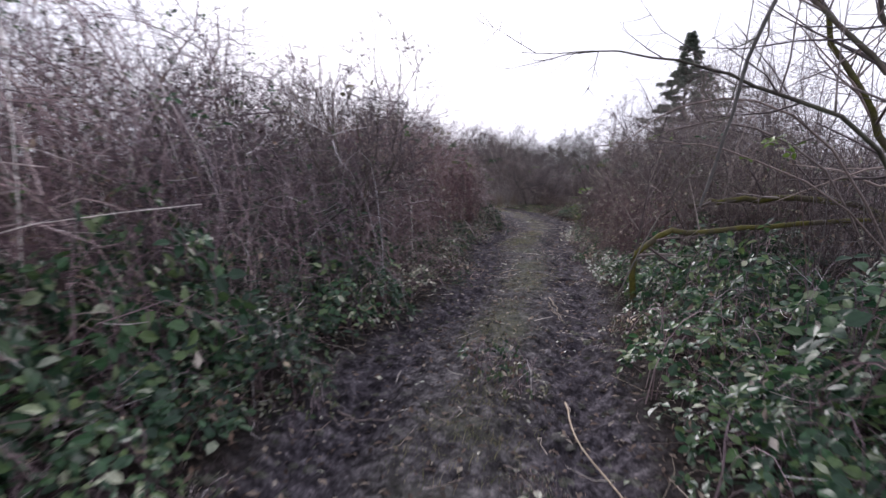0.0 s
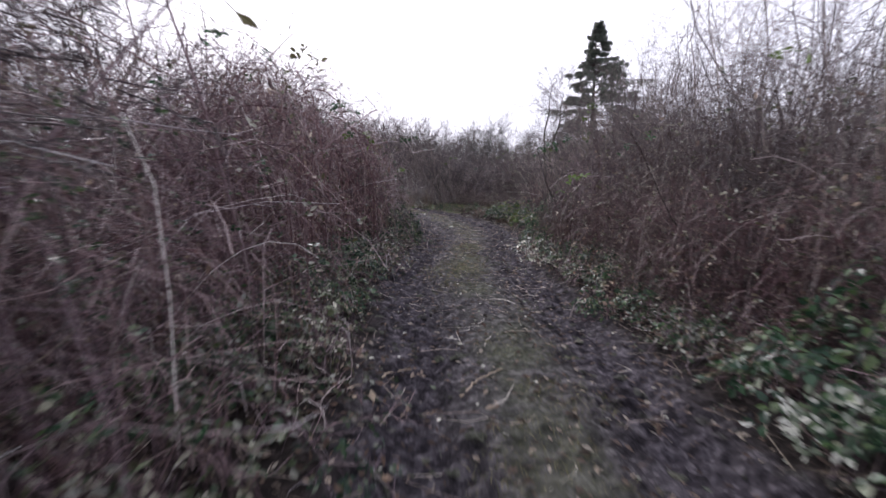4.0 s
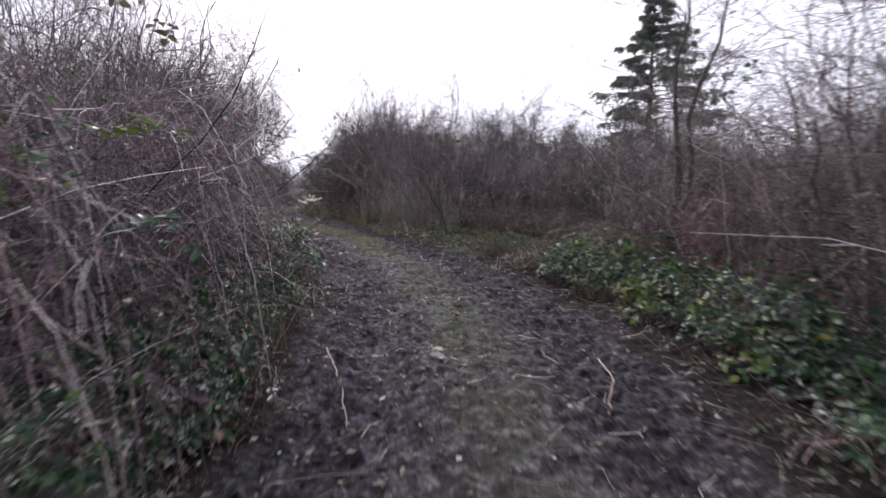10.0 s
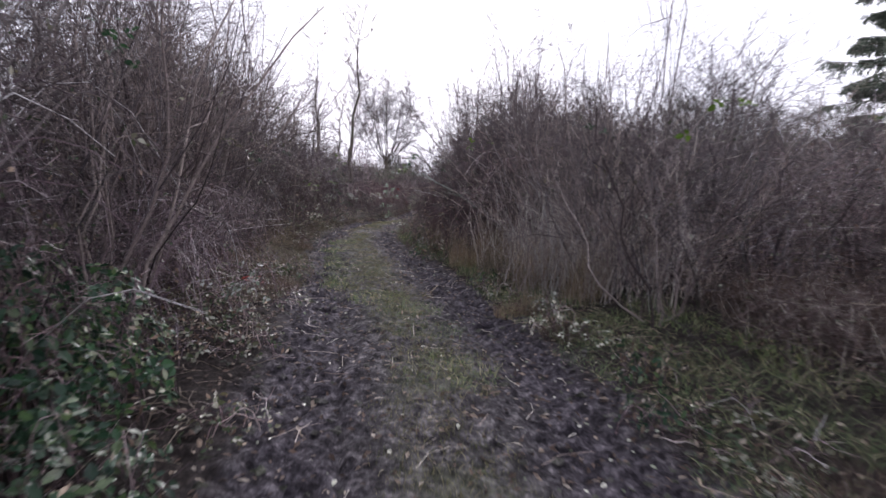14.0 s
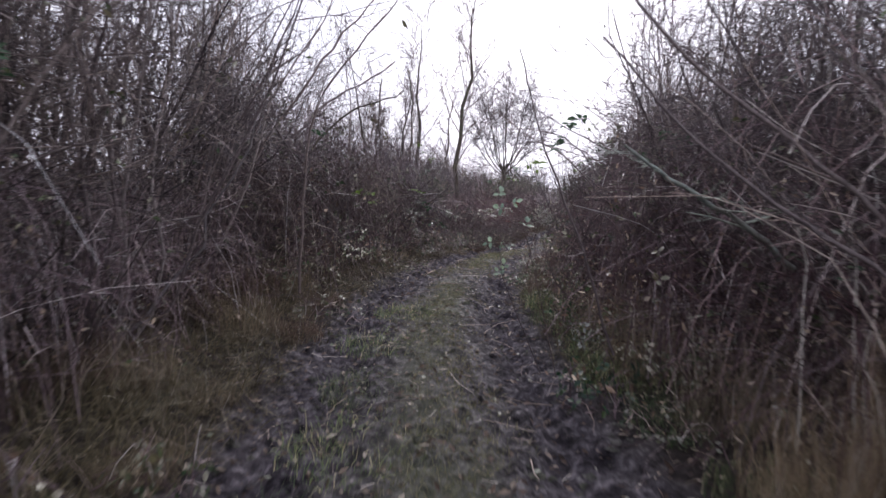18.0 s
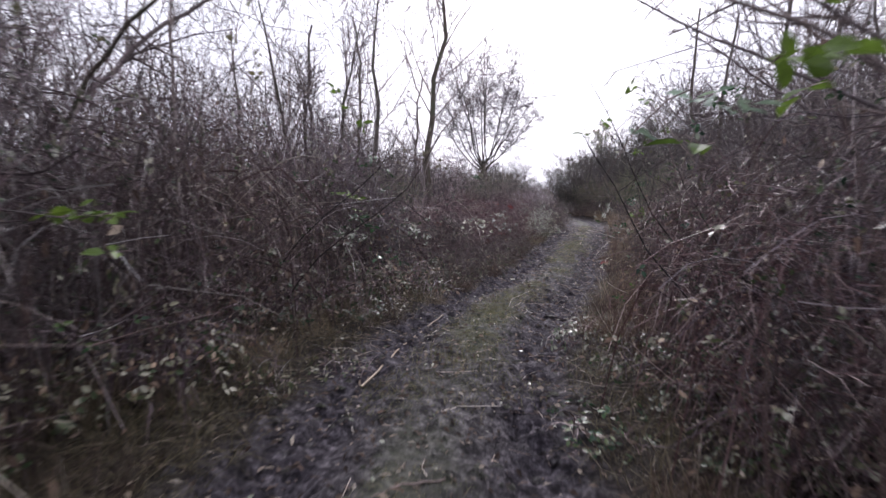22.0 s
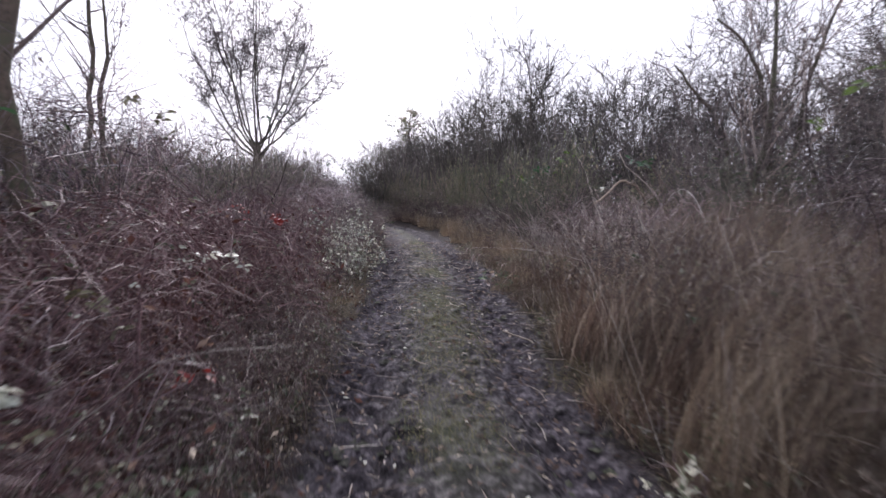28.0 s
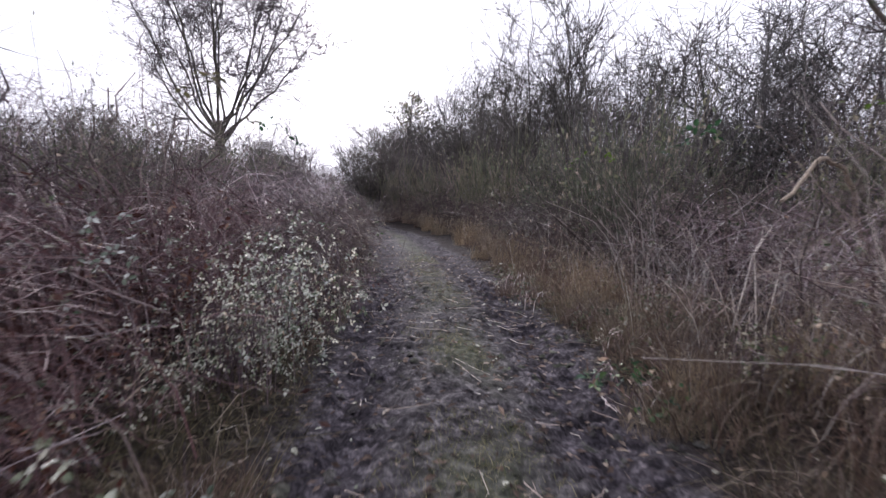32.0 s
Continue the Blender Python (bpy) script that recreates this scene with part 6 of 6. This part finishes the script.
def long_cane(x, y, yaw, reach, high, n, mat, size=0.062):
    """One long bramble cane bowing towards the path, each leaflet set singly."""
    th = empty("bramble_cane", "long arching bramble cane with a few leaves", "bramble", "long bramble canes over the thickets")
    th.location = (x, y, float(ground_z(x, y)) - 0.03)
    t = np.linspace(0, 1, 12)
    a = radians(yaw)
    z = high * (1 - ((t - 0.72) / 0.72) ** 2)
    P = np.stack([math.cos(a) * reach * t**1.3, math.sin(a) * reach * t**1.3, z], 1) + np.cumsum(rng.normal(0, 0.012, (12, 3)), 0) * (t > 0)[:, None]
    stem = link_mesh("stem", *join(tube_mesh(P[None], (0.0048 * np.linspace(1, 0.35, 12))[None], 5)), M_CANE_RED, th, smooth=True)
    C, D = along(P[None, 5:], n)
    side = unit(np.cross(D, [0, 0, 1.0])) * rng.choice([-1, 1], (n, 1))
    c, d, nn, s = trifoliate(C + side * 0.05, unit(np.tile([0, 0, 1.0], (n, 1)) + rng.normal(0, 0.4, (n, 3))), size * rng.uniform(0.8, 1.2, n))
    stalks = np.stack([C, C + side * 0.05], 1)
    link_mesh("leaf_stalk", *join(tube_mesh(stalks, np.full((n, 2), 0.0013), 3)), M_CANE, stem, kind="stuff")
    for k in range(len(c)):
        link_mesh("leaflet", *leaf_mesh(c[k:k + 1], d[k:k + 1], nn[k:k + 1], s[k:k + 1]), mat, stem)
    return th


for k, y in enumerate(np.arange(4.0, 56, 1.15)):
    lft = k % 2 == 0
    d = rng.uniform(0.9, 1.5)
    x = left(y) - d if lft else right(y) + d
    turn = rng.uniform(-45, 45) + (0 if lft else 180)
    long_cane(float(x), float(y), turn, rng.uniform(0.85, 1.1) * d * 0.72, rng.uniform(1.6, 2.4), int(rng.integers(5, 10)), (M_GREEN, M_LIME, M_SPARSE, M_GREEN)[k % 4], 0.072)


def leaf_spray(foot, places, mat, size, label, each=1, loose=0.05):
    """One cane from its foot through the given places, with three leaflets about each place."""
    th = empty("bramble_spray", label, "bramble", "bramble sprays over the verges")
    o = np.array([foot[0], foot[1], float(ground_z(*foot)) - 0.03])
    th.location = o
    q = np.concatenate([[o], np.array(places, float)]) - o
    t, k = np.linspace(0, 1, len(q)), np.linspace(0, 1, 14)
    P = np.stack([np.interp(k, t, q[:, a]) for a in range(3)], 1)
    P[1:-1] = (P[:-2] + 2 * P[1:-1] + P[2:]) / 4
    stem = link_mesh("stem", *join(tube_mesh(P[None], (0.004 * np.linspace(1, 0.35, 14))[None], 5)), M_CANE_RED, th, smooth=True)
    C = np.repeat(q[1:], each, 0) + rng.normal(0, loose, (each * (len(q) - 1), 3))
    N = unit(np.tile([0, -0.75, 0.7], (len(C), 1)) + rng.normal(0, 0.3, C.shape))
    c, d, nn, z = trifoliate(C, N, size * rng.uniform(0.8, 1.2, len(C)))
    if each == 1:
        for a in range(len(c)):
            link_mesh("leaflet", *leaf_mesh(c[a:a + 1], d[a:a + 1], nn[a:a + 1], z[a:a + 1]), mat, stem)
    else:
        link_mesh("leaf", *leaf_mesh(c, d, nn, z), mat, stem, kind="stuff")
    return th


leaf_spray((0.75, 34.3), [(0.413, 34.15, 0.8), (0.43, 34.1, 0.87), (0.435, 33.99, 1.06), (0.35, 33.99, 1.09), (0.53, 34.0, 1.08)], M_MINT, 0.062, "young mint-green bramble leaves hanging over the path", 1, 0.015)
leaf_spray((0.9, 34.2), [(0.6, 34.1, 1.2), (0.515, 33.99, 1.37), (0.45, 33.97, 1.33), (0.42, 33.95, 1.42)], M_MINT, 0.065, "young mint-green bramble leaves hanging over the path", 1, 0.015)
# small pale leaves; their white is sun glint put into the colour
for k in range(12):
    x, y = -4.1 + 0.2 * rng.normal(), 52.5 + 0.3 * rng.normal()
    leaf_spray((x - 0.15, y + 0.1), [(x + 0.06 * rng.normal(), y + 0.06 * rng.normal(), 0.15 + 0.17 * j + 0.04 * rng.normal()) for j in range(int(rng.integers(4, 7)))], M_PALE_GLINT, 0.03, "bramble cane thick with small pale leaves, whitened for sun glints", 7, 0.09)
for foot, mid, n, span, size in (
    ((-3.3, 43.6), (-2.7, 43.4, 1.0), 6, 0.4, 0.036), ((-3.6, 43.2), (-3.05, 43.2, 0.95), 6, 0.45, 0.038), ((-4.1, 40.5), (-3.7, 40.37, 0.85), 6, 0.35, 0.05), ((-4.0, 41.6), (-3.4, 41.6, 0.9), 5, 0.4, 0.05),
    ((-2.3, 35.7), (-1.85, 35.5, 0.75), 5, 0.25, 0.045), ((-0.8, 44.1), (-1.2, 44.05, 1.2), 4, 0.15, 0.04), ((-4.8, 51.3), (-4.3, 51.2, 0.95), 5, 0.3, 0.036), ((-4.1, 50.1), (-3.65, 49.95, 0.6), 6, 0.25, 0.034),
    ((0.8, 27.9), (1.3, 27.7, 0.63), 6, 0.3, 0.05), ((1.9, 6.8), (2.3, 6.6, 0.3), 7, 0.3, 0.05), ((2.0, 9.1), (2.4, 9.0, 0.3), 7, 0.4, 0.05), ((2.5, 17.9), (2.95, 17.75, 0.25), 7, 0.35, 0.045),
    ((1.9, 23.2), (2.5, 23.1, 0.7), 6, 0.4, 0.055), ((2.1, 24.6), (2.5, 24.5, 0.6), 6, 0.35, 0.055), ((4.9, 7.6), (4.6, 7.5, 0.4), 7, 0.35, 0.05)):
    leaf_spray(foot, [(mid[0] + span * (k / n - 0.5) * rng.uniform(0.7, 1.3), mid[1] + rng.normal(0, 0.08), mid[2] + rng.normal(0, 0.07)) for k in range(n)], M_PALE_GLINT, size, "bramble cane with pale silvery leaves beside the path", 3, 0.06)
for x, y in ((-4.15, 52.2), (-4.25, 52.9), (-4.1, 53.6)):
    put("pale", x, y, None, 0.6, 0.95)
for x, y, yaw in ((-3.9, 46.2, 30), (-5.3, 51.2, 200), (-5.6, 51.6, 120), (-4.9, 50.6, 250), (-0.75, 43.1, 200), (1.1, 27.6, 20)):
    long_cane(x, y, yaw, 0.45, 0.6, 5, M_RED, 0.04)
for x, y, yaw in ((-4.6, 49.9, 20), (-4.75, 50.1, 140), (-4.5, 50.3, 260), (-4.9, 49.8, 60), (-4.4, 49.6, 330), (-5.0, 50.4, 200)):
    long_cane(x, y, yaw, 0.3, 1.0, 5, M_RED, 0.055)


# leafy canes reaching out of the thickets: where the leaves hang, the way they point, how far they reach
for x, y, z, yaw, reach, n, mat, size in (
    (-0.63, 43.85, 1.48, 190, 0.7, 7, M_GREEN, 0.085), (-0.9, 44.0, 1.0, 170, 0.5, 6, M_GREEN, 0.085), (-0.7, 44.1, 1.2, 200, 0.6, 4, M_LIME, 0.08), (-3.5, 39.85, 1.33, 20, 0.6, 7, M_LIME, 0.085),
    (-3.4, 40.0, 1.15, -20, 0.6, 7, M_GREEN, 0.085), (-3.0, 39.95, 0.75, 10, 0.5, 6, M_GREEN, 0.08), (-0.05, 36.45, 1.85, 200, 0.6, 5, M_LIME, 0.1), (-0.55, 38.75, 2.1, 180, 0.8, 4, M_LIME, 0.08),
    (-2.75, 38.5, 2.2, 0, 0.8, 4, M_LIME, 0.08), (2.1, 13.0, 2.15, 10, 0.9, 9, M_GREEN, 0.085), (2.3, 13.6, 1.9, 30, 0.8, 7, M_LIME, 0.08), (3.1, 16.5, 2.1, 20, 0.9, 6, M_GREEN, 0.085),
    (5.0, 11.7, 1.4, 170, 0.7, 7, M_LIME, 0.085), (5.35, 14.2, 1.85, 190, 0.8, 7, M_GREEN, 0.085), (3.0, 19.15, 1.5, 10, 0.7, 6, M_LIME, 0.09), (2.9, 19.3, 1.05, 0, 0.6, 8, M_GREEN, 0.09),
    (0.85, 34.7, 2.1, 190, 0.7, 7, M_GREEN, 0.09), (-2.4, 36.4, 1.3, 10, 0.6, 6, M_LIME, 0.085), (-0.3, 36.55, 1.75, 200, 0.6, 5, M_MINT, 0.075), (2.6, 24.5, 1.05, 0, 0.6, 8, M_PALE_GLINT, 0.075), (-4.0, 45.6, 0.8, 20, 0.6, 8, M_PALE_GLINT, 0.07), (-4.2, 46.6, 0.85, 0, 0.6, 8, M_SPARSE, 0.07), (-4.1, 47.6, 0.9, 30, 0.6, 9, M_PALE_GLINT, 0.07)):
    a = radians(yaw)
    long_cane(x - 0.65 * reach * math.cos(a), y - 0.65 * reach * math.sin(a), yaw, reach, z - float(ground_z(x, y)) + 0.03, n, mat, size)


def fallen_leaf(x, y, turn, size):
    """One pale leaf lying on the mud."""
    a = radians(turn)
    c = np.array([(x, y, float(surface_z(x, y)) + 0.02)])
    ob = link_mesh("fallen_leaf", *leaf_mesh(c, np.array([(math.cos(a), math.sin(a), 0.05)]), np.array([(0.1, -0.2, 1.0)]), np.array([size])), M_PALE_GLINT, None, "single pale leaf lying on the mud")
    return tagged(ob, category="leaf", group="pale leaves on the path")


for x, y, turn, size in ((4.35, 20.59, 20, 0.12), (4.47, 20.69, 160, 0.11), (4.41, 20.55, -40, 0.1), (5.36, 21.52, 70, 0.07), (-2.8, 44.26, 30, 0.1), (-2.74, 44.3, 120, 0.08), (3.5, 12.4, 60, 0.07), (3.95, 11.6, -20, 0.06), (3.3, 2.75, 10, 0.09), (3.42, 2.8, 100, 0.08)):
    fallen_leaf(x, y, turn, size)
